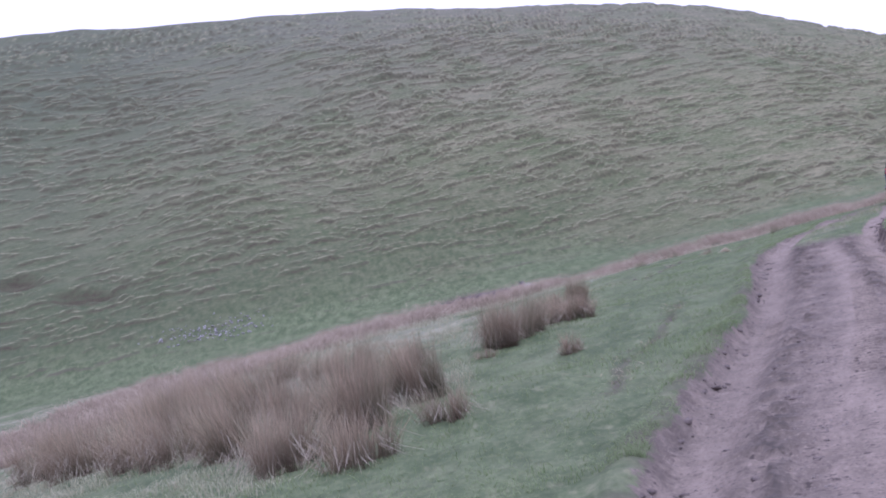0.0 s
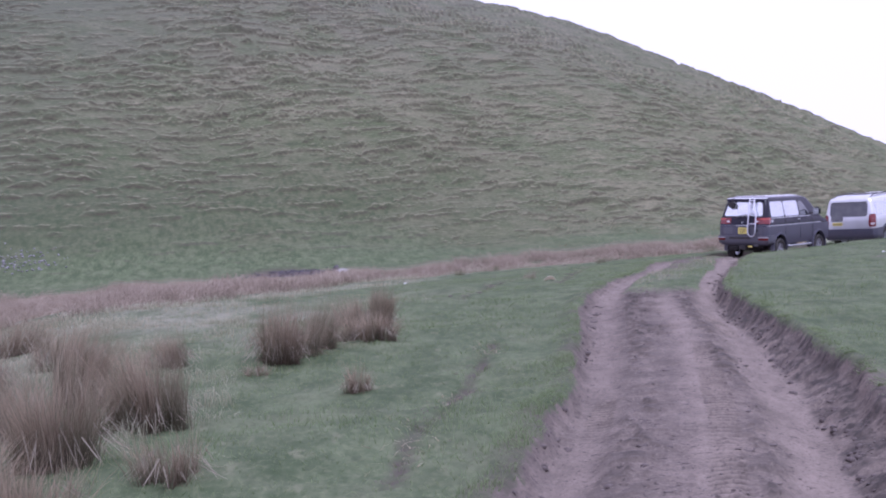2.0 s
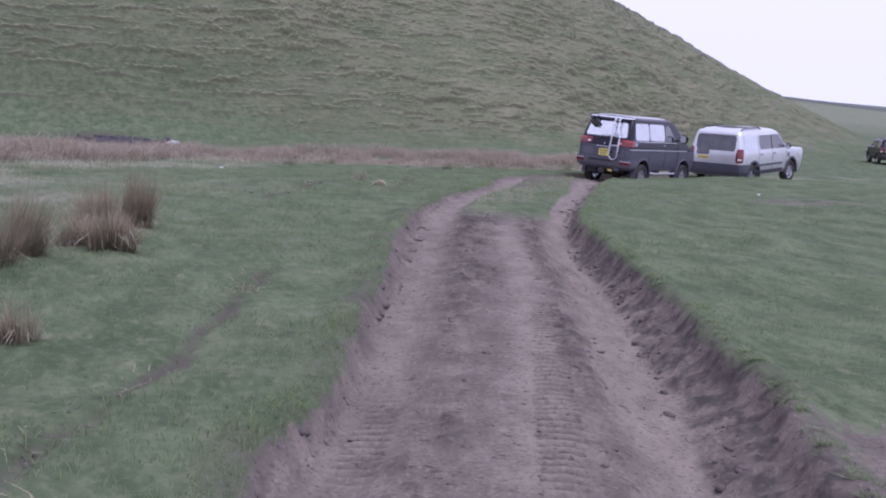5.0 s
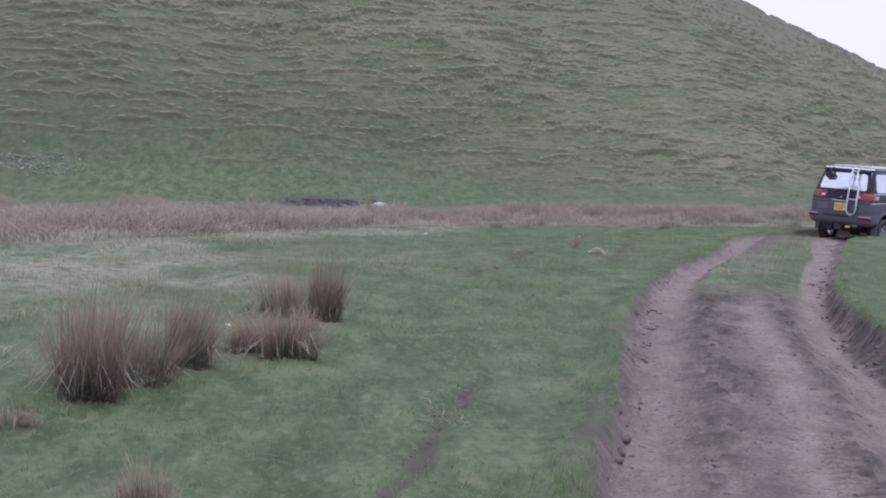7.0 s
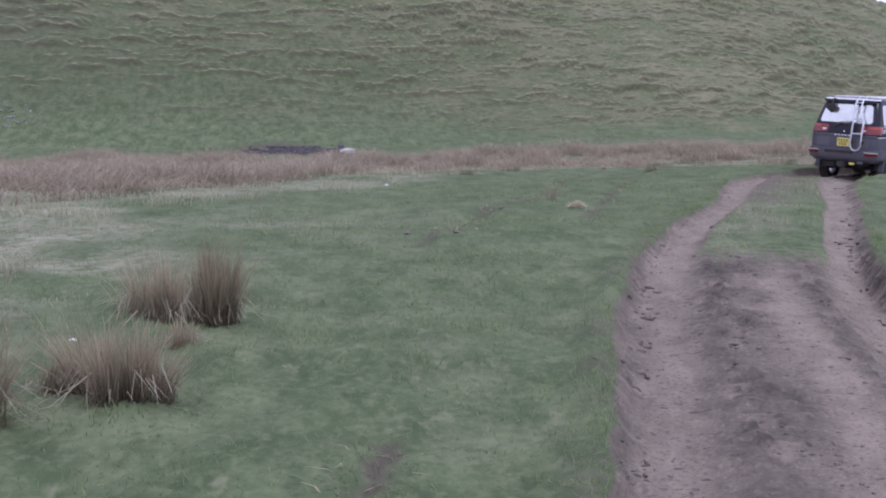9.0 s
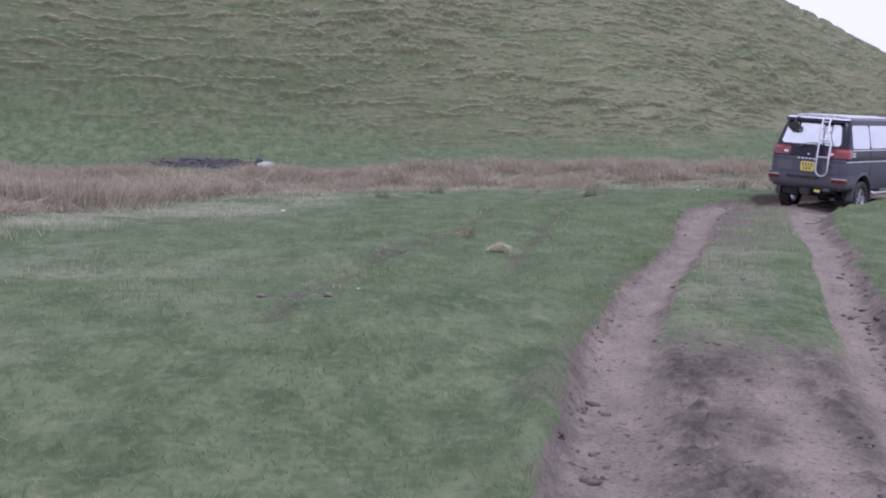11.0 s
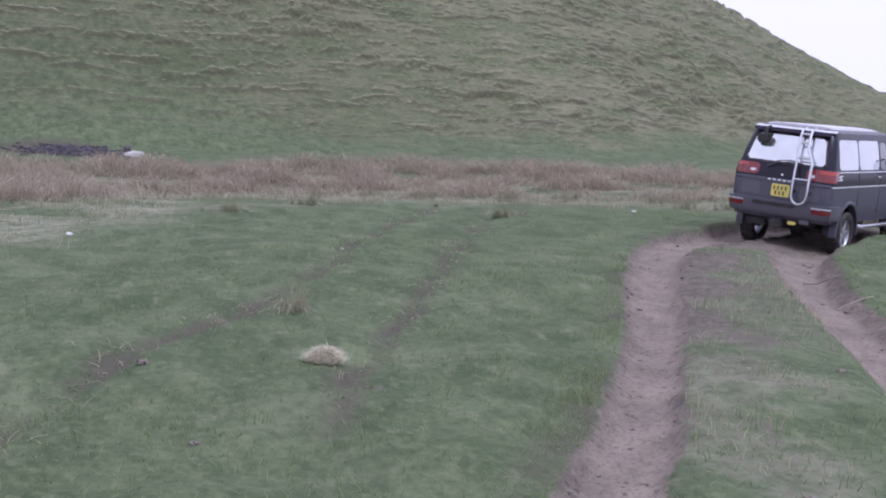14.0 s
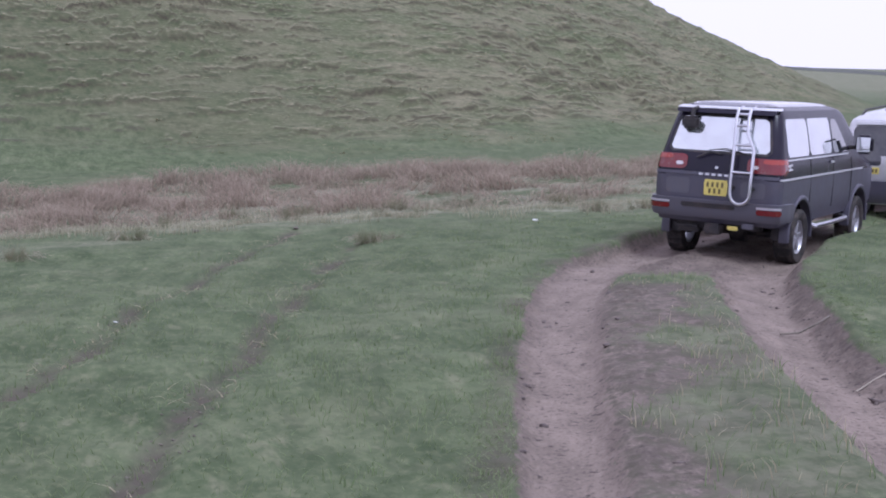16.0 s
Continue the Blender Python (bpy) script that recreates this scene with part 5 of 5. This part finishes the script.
    top.matrix_world = Matrix.Translation(at) @ Matrix.Rotation(-radians(heading), 4, "Z") @ Matrix.Rotation(radians(pitch), 4, "X") @ Matrix.Rotation(radians(lean), 4, "Y") @ Matrix.Scale(0.95, 4)
    return tagged(top, "dark grey off-road van with a rear ladder on the rutted track", "van")


def estate(at, heading, paint_upper, paint_lower, glass_mat, label, name, pitch=0.0, lean=0.0):
    """A square-backed four-wheel-drive car with a stepped tailgate."""
    top = new(name)
    p = part
    sh = Shell([(0.40, 0.88, -2.36, 2.30, 0.14), (0.55, 0.94, -2.42, 2.40, 0.16), (0.80, 0.957, -2.42, 2.42, 0.16), (1.05, 0.957, -2.40, 2.40, 0.14), (1.13, 0.95, -2.39, 2.36, 0.14),
                (1.17, 0.945, -2.38, 2.25, 0.14), (1.21, 0.935, -2.37, 1.16, 0.14), (1.72, 0.82, -2.27, 0.62, 0.13), (1.81, 0.78, -2.24, 0.48, 0.14), (1.865, 0.70, -2.16, 0.34, 0.16), (1.89, 0.54, -2.0, 0.18, 0.2)])
    body = p("body", sh.body("body", paint_upper), top)
    carve(body, [(s * 1.03, y, 0.40, 0.45, 0.56) for s in (-1, 1) for y in (-1.44, 1.44)])
    p("rear_bumper", sh.skin("rear_bumper", paint_lower, 0.42, 0.80, flat(-1.45), flat(1.45), 0.035, 0.06, 6, 26, round_by=0.04), top, "dark grey rear bumper")
    tail = p("tailgate", sh.skin("tailgate", paint_upper, 0.83, 1.20, flat(-0.74), flat(0.74), 0.008, 0.02, 4, 10, round_by=0.03), top)
    p("rear_window", sh.skin("rear_window", glass_mat, 1.22, 1.72, flat(-0.70), flat(0.70), 0.006, 0.02, 6, 12, round_by=0.05), top, "dark tinted rear window")
    p("window_step", sh.skin("window_step", glass_mat, 1.06, 1.23, flat(-0.66), flat(-0.20), 0.012, 0.02, 4, 8, round_by=0.03), top, "stepped lower part of the rear window")
    pl = p("number_plate", sh.skin("number_plate", PLATE, 0.92, 1.03, flat(-0.60), flat(-0.22), 0.02, 0.02, 3, 4, round_by=0.01), tail, "yellow number plate")
    for k in range(6):
        p("plate_mark", sh.skin("plate_mark", PLATE_INK, 0.945, 1.005, flat(-0.575 + 0.058 * k), flat(-0.54 + 0.058 * k), 0.024, 0.006, 2, 2), pl)
    p("roof_spoiler", sh.skin("roof_spoiler", paint_upper, 1.74, 1.79, flat(-0.66), flat(0.66), 0.06, 0.1, 4, 14, round_by=0.02), top)
    p("raised_roof", Shell([(1.85, 0.68, -2.14, -0.35, 0.16), (1.915, 0.62, -2.06, -0.50, 0.16), (1.93, 0.5, -1.95, -0.62, 0.16)]).body("raised_roof", paint_upper), top)
    p("roof_glass", Shell([(1.92, 0.42, -1.75, -0.75, 0.12), (1.938, 0.40, -1.73, -0.77, 0.12)]).body("roof_glass", PLASTIC), top, "black roof panel")
    for s in (-1, 1):
        lo, hi = (0.76, 1.02) if s > 0 else (-1.02, -0.76)
        lamp = p("tail_lamp", sh.skin("tail_lamp", LAMP_RED, 0.86, 1.30, flat(lo), flat(hi), 0.016, 0.03, 6, 12, round_by=0.03), top, "upright red tail lamp")
        p("reversing_lens", sh.skin("reversing_lens", LAMP_CLEAR, 0.93, 1.0, flat(lo + 0.06), flat(hi - 0.06), 0.022, 0.02, 3, 6, round_by=0.02), lamp, "clear lens")
        for y0, y1 in ((-2.12, -1.20), (-1.00, -0.14), (-0.05, 0.98)):
            def a(z, y0=y0):
                return sh.along(z, y0)

            def b(z, y1=y1):
                return sh.along(z, y1 - (1.02 * (z - 1.24) if y1 > 0.5 else 0))
            fa, fb = (a, b) if s > 0 else ((lambda z, b=b: -b(z)), (lambda z, a=a: -a(z)))
            p("side_window", sh.skin("side_window", GLASS_SIDE if y0 < -2 else glass_mat, 1.24, 1.70, fa, fb, 0.005, 0.02, 8, 10, round_by=0.04), top)
        for y0, y1, z0, z1, nm, mat in ((-0.15, -0.04, 1.235, 1.705, "door_pillar", PLASTIC), (-1.10, -1.085, 0.60, 1.72, "door_seam", PLASTIC), (-0.10, -0.085, 0.60, 1.23, "door_seam", PLASTIC), (0.98, 0.995, 0.60, 1.16, "door_seam", PLASTIC)):
            fa, fb = (lambda z, q=y0: sh.along(z, q)), (lambda z, q=y1: sh.along(z, q))
            if s < 0:
                fa, fb = (lambda z, q=y1: -sh.along(z, q)), (lambda z, q=y0: -sh.along(z, q))
            p(nm, sh.skin(nm, mat, z0, z1, fa, fb, 0.003, 0.012, 6, 2), top)
        p("wing_vent", block("wing_vent", (0.02, 0.13, 0.16), (s * 0.955, 1.16, 0.98), PLASTIC, 0.01), top)
        p("sill", sh.skin("sill", paint_lower, 0.42, 0.56, *((flat(1.9), flat(4.05)) if s > 0 else (flat(-4.05), flat(-1.9))), 0.012, 0.04, 4, 20), top)
        p("side_rub_strip", sh.skin("side_rub_strip", paint_lower, 0.70, 0.76, *((flat(1.95), flat(4.0)) if s > 0 else (flat(-4.0), flat(-1.95))), 0.014, 0.03, 3, 20), top)
        for y in (-1.44, 1.44):
            p("wheel_arch", arch("wheel_arch", s * 0.945, y, 0.40, 0.445, s, paint_lower, 0.07), top)
            wheel(top, s * 0.81, y, 0.38, 0.25, s, 7, ALLOY)
        for y in (-0.95, 0.05):
            p("door_handle", block("door_handle", (0.03, 0.17, 0.035), (s * 0.962, y, 1.08), PLASTIC, 0.012), top)
        mir = p("door_mirror", block("door_mirror", (0.22, 0.12, 0.19), (s * 1.06, 0.86, 1.30), PLASTIC, 0.05), top, "black door mirror")
        p("mirror_glass", block("mirror_glass", (0.17, 0.012, 0.14), (s * 1.06, 0.80, 1.30), GLASS_SKY, 0.005), mir)
        p("roof_rail", tube("roof_rail", [(s * 0.67, -2.0, 1.87), (s * 0.67, -1.8, 1.945), (s * 0.65, -0.7, 1.945), (s * 0.65, -0.5, 1.87)], 0.018, PLASTIC), top)
        p("headlamp", sh.skin("headlamp", LAMP_CLEAR, 0.90, 1.12, *((flat(5.2), flat(5.75)) if s > 0 else (flat(-5.75), flat(-5.2))), 0.01, 0.03, 4, 10, round_by=0.03), top, "clear headlamp")
    p("windscreen", sh.skin("windscreen", GLASS_DARK, 1.26, 1.72, lambda z: sh.half(z) - sh.at(z)[0] * 0.9, lambda z: sh.half(z), 0.005, 0.02, 8, 8), top)
    p("underbody", block("underbody", (1.3, 4.0, 0.16), (0, 0, 0.42), PLASTIC, 0.05), top)
    top.matrix_world = Matrix.Translation(at) @ Matrix.Rotation(-radians(heading), 4, "Z") @ Matrix.Rotation(radians(pitch), 4, "X") @ Matrix.Rotation(radians(lean), 4, "Y") @ Matrix.Scale(0.95, 4)
    return tagged(top, label, "car")


def rest(x, y, heading, base, gauge, front, back_):
    """Height, pitch and lean that set four wheels on the ground."""
    c, s = math.cos(radians(heading)), math.sin(radians(heading))
    f = [ground_z(x + sx * gauge * c + sy * s, y - sx * gauge * s + sy * c) for sx, sy in ((-1, back_), (1, back_), (-1, front), (1, front))]
    rear, head = (f[0] + f[1]) / 2, (f[2] + f[3]) / 2
    pitch = math.degrees(math.atan2(head - rear, front - back_))
    lean = -math.degrees(math.atan2((f[1] + f[3] - f[0] - f[2]) / 2, 2 * gauge))
    z = rear + (head - rear) * (-back_) / (front - back_)
    return (x, y, z - 0.015), pitch, lean


VAN_AT, VAN_HEADING = (15.72, 41.1), 49
spot_, pitch_, lean_ = rest(*VAN_AT, VAN_HEADING, 2.8, 0.74, 1.44, -1.36)
van(spot_, VAN_HEADING, pitch_, lean_)
spot_, pitch_, lean_ = rest(21.0, 44.55, 53, 2.88, 0.81, 1.44, -1.44)
estate(spot_, 53, SILVER, BODY_LOW, GLASS_DARK, "silver four-wheel-drive car with dark windows on the track", "estate_car", pitch_, lean_)
spot_, pitch_, lean_ = rest(54.6, 88.6, 20, 2.88, 0.81, 1.44, -1.44)
estate(spot_, 20, BODY_DARK, PLASTIC, GLASS_DARK, "dark four-wheel-drive car far down the valley", "estate_car", pitch_, lean_)


# ---------------------------------------------------------------- small things on the grass
def lump(name, x, y, size, material, seed, sink=0.25, rough=0.3, detail=2):
    bm = bmesh.new()
    bmesh.ops.create_icosphere(bm, subdivisions=detail + 1, radius=1)
    off = Vector((seed * 3.7, seed * 1.9, 0))
    for v in bm.verts:
        k = 1 + rough * noise.fractal(v.co * 1.3 + off, 0.6, 2.0, 4)
        v.co = Vector((v.co.x * size[0] * k, v.co.y * size[1] * k, v.co.z * size[2] * k))
    ob = new(name, mesh_of(bm, name, material, 50))
    ob.location = (x, y, ground_z(x, y) + size[2] * (1 - 2 * sink))
    ob.rotation_euler = (0.05, -0.04, seed)
    return ob


tagged(lump("boulder", 3.8, 71.2, (0.54, 0.30, 0.14), PALE_STONE, 1, sink=0.15), "pale limestone boulder at the hill's foot", "stone")
tagged(lump("boulder", 3.55, 71.6, (0.24, 0.16, 0.27), CHAR, 2), "small dark stone beside the pale boulder", "stone")
for i, (x, y, s) in enumerate(((3.7, 38.2, 0.075), (13.7, 44.7, 0.06), (4.9, 53.8, 0.09), (12.87, 28.3, 0.05), (6.9, 36.2, 0.025), (4.0, 25.9, 0.022), (2.0, 30.2, 0.03), (0.66, 19.6, 0.035))):
    tagged(lump("scrap", x, y, (s * 0.75, s * 0.5, s * 0.3), SCRAP, 5 + i), "small white scrap lying in the turf", "stone", "white scraps in the turf")
for i, (x, y, s) in enumerate(((4.74, 29.0, 0.13), (3.71, 25.5, 0.15), (3.2, 25.7, 0.14), (8.6, 29.9, 0.12), (9.0, 28.6, 0.1), (7.4, 26.0, 0.1), (10.1, 46.0, 0.15), (8.6, 46.9, 0.16), (5.0, 27.3, 0.08))):
    tagged(lump("clod", x, y, (s * 0.30, s * 0.26, s * 0.13), CLOD, 15 + i, rough=0.6), "dry crumbled clod of earth on the turf", "clod", "clods on the turf")

# pale stones washed out at the hill's foot
r = np.random.default_rng(19)
bm = bmesh.new()
for _ in range(170):
    x, y = -14.8 + r.normal(0, 1.7), 77.1 + r.normal(0, 0.55)
    q = r.uniform(0.03, 0.09)
    bmesh.ops.create_icosphere(bm, subdivisions=1, radius=1, matrix=Matrix.Translation((x, y, ground_z(x, y) + 0.2 * q)) @ Euler((r.normal(0, 0.3), r.normal(0, 0.3), r.uniform(0, 6.3))).to_matrix().to_4x4() @ Matrix.Diagonal((q * r.uniform(0.8, 1.6), q, q * 0.6, 1)))
tagged(new("scree", mesh_of(bm, "scree", GREY_STONE)), "pale stones scattered at the foot of the hill", "stones", kind="stuff")

# sticks at the foot of the crumbled bank
def stick(points, radius, material, label):
    pts = [(x, y, ground_z(x, y) + h) for x, y, h in points]
    return tagged(new("stick", tube("stick", pts, radius, material, sides=6)), label, "stick", "sticks by the track")


stick(((11.45, 33.72, 0.02), (11.62, 33.75, 0.035), (11.78, 33.74, 0.05), (11.9, 33.80, 0.03)), 0.008, CLOD, "dark dead root sticking out of the bank")
stick(((10.80, 31.84, 0.015), (10.95, 31.86, 0.025), (11.08, 31.90, 0.025), (11.22, 31.97, 0.02)), 0.005, DEAD_WOOD, "bleached dead branch lying on the bank")

# field walls on the far rise
def field_wall(r0, r1, a0, a1, seed):
    """A rough dry-stone wall that follows the ground."""
    k = 90
    a = np.radians(np.linspace(a0, a1, k))
    q = np.linspace(r0, r1, k)
    x, y = 2 + q * np.sin(a), 10 + q * np.cos(a)
    z = lay(x, y)[0]
    top = z + 0.55 + 0.5 * fbm(np.arange(k) / 3.0, np.zeros(k), seed, 3)
    ux, uy = np.sin(a) * 0.35, np.cos(a) * 0.35
    v = np.stack([np.stack([x - ux, y - uy, z - 0.5], -1), np.stack([x - 0.7 * ux, y - 0.7 * uy, top], -1), np.stack([x + 0.7 * ux, y + 0.7 * uy, top], -1), np.stack([x + ux, y + uy, z - 0.5], -1)], 1).reshape(-1, 3)
    i = np.arange(k - 1)[:, None] * 4
    f = np.concatenate([np.concatenate([i + j, i + j + 4, i + j + 5, i + j + 1], 1) for j in range(3)])
    return tagged(new("field_wall", mesh_from("field_wall", v, f, WALL_STONE, False)), "dark dry-stone field wall on the far rise", "wall", "far field walls")


field_wall(425, 432, 22, 75, 211)
field_wall(395, 330, 24, 70, 213)

# heap of cut straw-coloured grass
r = np.random.default_rng(77)
k = 1500
a, q = r.uniform(0, 2 * np.pi, k), 0.115 * np.sqrt(r.uniform(0, 1, k))
b = np.stack([np.cos(a) * q, np.sin(a) * q * 0.8, 0.10 * (1 - (q / 0.12) ** 2) * r.uniform(0.5, 1, k)], -1)
heap = new("straw_mound", leaf_mesh("straw_mound", b, r.normal(0, 0.05, (k, 2)), r.uniform(0.004, 0.025, k), r.uniform(0.006, 0.012, k), STRAW, r, 3, 0.8))
heap.location = (5.82, 29.1, ground_z(5.82, 29.1))
tagged(heap, "low heap of bleached dead grass on the turf", "grass")

# charred sticks of the fire site
bm = bmesh.new()
r = np.random.default_rng(9)
for _ in range(200):
    x, y = 1.1 + r.normal(0, 0.85), 72.6 + r.normal(0, 1.2)
    ln = r.uniform(0.2, 0.6)
    m = Matrix.Translation((x, y, ground_z(x, y) + r.uniform(0.0, 0.12))) @ Euler((r.normal(0, 0.15), r.normal(0, 0.15), r.uniform(0, 6.3))).to_matrix().to_4x4() @ Matrix.Diagonal((ln, 0.05, 0.05, 1))
    bmesh.ops.create_cube(bm, size=1, matrix=m)
tagged(new("fire_remains", mesh_of(bm, "fire_remains", CHAR)), "black charred sticks and ash beside a boulder", "fire site", kind="stuff")

# crumbs of earth thrown up on the track
r = np.random.default_rng(31)
k = 80000
j = r.integers(20, len(TRACK) - 60, k)
t_ = np.roll(TRACK, -1, 0)[j] - TRACK[j]
t_ /= np.linalg.norm(t_, axis=1)[:, None]
off = np.where(r.uniform(0, 1, k) < 0.55, r.normal(-0.10, 0.24, k), np.where(r.uniform(0, 1, k) < 0.5, r.normal(1.0, 0.14, k), r.normal(-1.0, 0.12, k)))
px, py = TRACK[j, 0] + off * t_[:, 1] + r.normal(0, 0.1, k), TRACK[j, 1] - off * t_[:, 0] + r.normal(0, 0.1, k)
z_, mud_ = lay(px, py)[:2]
keep = (mud_ > 0.5) & (r.uniform(0, 1, k) < np.where(py > 24, 0.3, 1.0)) & (py > 4) & (py < 44) & (fbm(px / 0.8, py / 0.8, 121, 3) > 0.06)
px, py, z_ = px[keep], py[keep], z_[keep]
k = len(px)
size = np.clip(r.lognormal(-5.1, 0.45, k), 0.004, 0.014)
corner = np.array([(1, 0, 0), (0, 1, 0), (-1, 0, 0), (0, -1, 0), (0, 0, 0.8), (0, 0, -0.6)])
turn = r.uniform(0, 6.3, k)
c_, s_ = np.cos(turn)[:, None], np.sin(turn)[:, None]
jit = corner[None] * r.uniform(0.6, 1.4, (k, 6, 3)) * size[:, None, None]
vx = jit[..., 0] * c_ - jit[..., 1] * s_
vy = jit[..., 0] * s_ + jit[..., 1] * c_
v_ = np.stack([vx + px[:, None], vy + py[:, None], jit[..., 2] + (z_ + size * 0.2)[:, None]], -1).reshape(-1, 3)
f_ = np.array([(0, 1, 4), (1, 2, 4), (2, 3, 4), (3, 0, 4), (1, 0, 5), (2, 1, 5), (3, 2, 5), (0, 3, 5)])
f_ = (np.arange(k)[:, None, None] * 6 + f_[None]).reshape(-1, 3)
tagged(new("earth_crumbs", mesh_from("earth_crumbs", v_, f_, CRUMB, False)), "loose brown earth crumbs scattered on the track", "earth", kind="stuff")

# clumps of soil fallen from the banks, and plates of broken crust between the lanes
r = np.random.default_rng(53)
k = 16000
j = r.integers(20, len(TRACK) - 60, k)
t_ = np.roll(TRACK, -1, 0)[j] - TRACK[j]
t_ /= np.linalg.norm(t_, axis=1)[:, None]
kind_ = r.uniform(0, 1, k)
off = np.where(kind_ < 0.32, r.normal(1.0, 0.07, k), np.where(kind_ < 0.52, r.normal(-0.96, 0.06, k), np.where(kind_ < 0.80, r.normal(-0.36, 0.10, k), r.normal(0.43, 0.09, k))))
along_ = r.normal(0, 0.1, k)
px, py = TRACK[j, 0] + off * t_[:, 1] + along_ * t_[:, 0], TRACK[j, 1] - off * t_[:, 0] + along_ * t_[:, 1]
z_, mud_ = lay(px, py)[:2]
keep = (mud_ > 0.5) & (r.uniform(0, 1, k) < np.where(py > 25, 0.25, 1.0)) & (py > 5) & (py < 44) & (fbm(px / 0.5, py / 0.5, 123, 3) > np.where(kind_ < 0.52, -0.12, 0.05))
px, py, z_, kind_ = px[keep], py[keep], z_[keep], kind_[keep]
k = len(px)
size = np.where(kind_ < 0.52, np.clip(r.lognormal(-4.25, 0.5, k), 0.006, 0.035), np.clip(r.lognormal(-4.15, 0.45, k), 0.007, 0.032))
ball = bmesh.new()
bmesh.ops.create_icosphere(ball, subdivisions=1, radius=1)
bv = np.array([v.co[:] for v in ball.verts])
bf = np.array([[v.index for v in f.verts] for f in ball.faces])
ball.free()
nb = len(bv)
turn = r.uniform(0, 6.3, k)
c_, s_ = np.cos(turn)[:, None], np.sin(turn)[:, None]
jit = bv[None] * r.uniform(0.45, 1.5, (k, nb, 1)) * size[:, None, None] * np.stack([r.uniform(0.9, 1.7, k), r.uniform(0.6, 1.1, k), np.where(kind_ < 0.52, 0.75, 0.5)], -1)[:, None]
v_ = np.stack([jit[..., 0] * c_ - jit[..., 1] * s_ + px[:, None], jit[..., 0] * s_ + jit[..., 1] * c_ + py[:, None], jit[..., 2] + (z_ + size * 0.12)[:, None]], -1).reshape(-1, 3)
f_ = (np.arange(k)[:, None, None] * nb + bf[None]).reshape(-1, 3)
tagged(new("fallen_soil", mesh_from("fallen_soil", v_, f_, FRESH_SOIL, False)), "dark clumps of soil crumbled from the track banks", "earth", kind="stuff")

# crumbs of soil and straw along the old wheel marks
r = np.random.default_rng(47)
line = np.vstack(OLD_TRACKS)
k = 5000
j = r.integers(0, len(line), k)
px, py = line[j, 0] + r.normal(0, 0.09, k), line[j, 1] + r.normal(0, 0.12, k)
keep = fbm(px / 0.6, py / 0.6, 181, 2) > 0.02
px, py = px[keep], py[keep]
z_ = lay(px, py)[0]
k = len(px)
size = np.clip(r.lognormal(-5.0, 0.4, k), 0.004, 0.011)
jit = corner[None] * (1, 1, 0.5) * r.uniform(0.6, 1.4, (k, 6, 3)) * size[:, None, None]
v_ = (jit + np.stack([px, py, z_ + size * 0.2], -1)[:, None]).reshape(-1, 3)
f_ = np.array([(0, 1, 4), (1, 2, 4), (2, 3, 4), (3, 0, 4), (1, 0, 5), (2, 1, 5), (3, 2, 5), (0, 3, 5)])
f_ = (np.arange(k)[:, None, None] * 6 + f_[None]).reshape(-1, 3)
tagged(new("turned_soil", mesh_from("turned_soil", v_, f_, CLOD, False)), "crumbs of turned soil in old wheel marks", "earth", kind="stuff")
k = 1500
j = r.integers(0, len(line), k)
px, py = line[j, 0] + r.normal(0, 0.12, k), line[j, 1] + r.normal(0, 0.12, k)
keep = fbm(px / 0.7, py / 0.7, 183, 2) > 0.05
px, py = px[keep], py[keep]
k = len(px)
me = leaf_mesh("loose_straw", np.stack([px, py, lay(px, py)[0]], -1), r.normal(0, 0.09, (k, 2)), r.uniform(0.01, 0.06, k), r.uniform(0.006, 0.014, k), PALE, r, 2, 0.7)
tagged(new("loose_straw", me), "torn bleached grass along old wheel marks", "grass", kind="stuff")
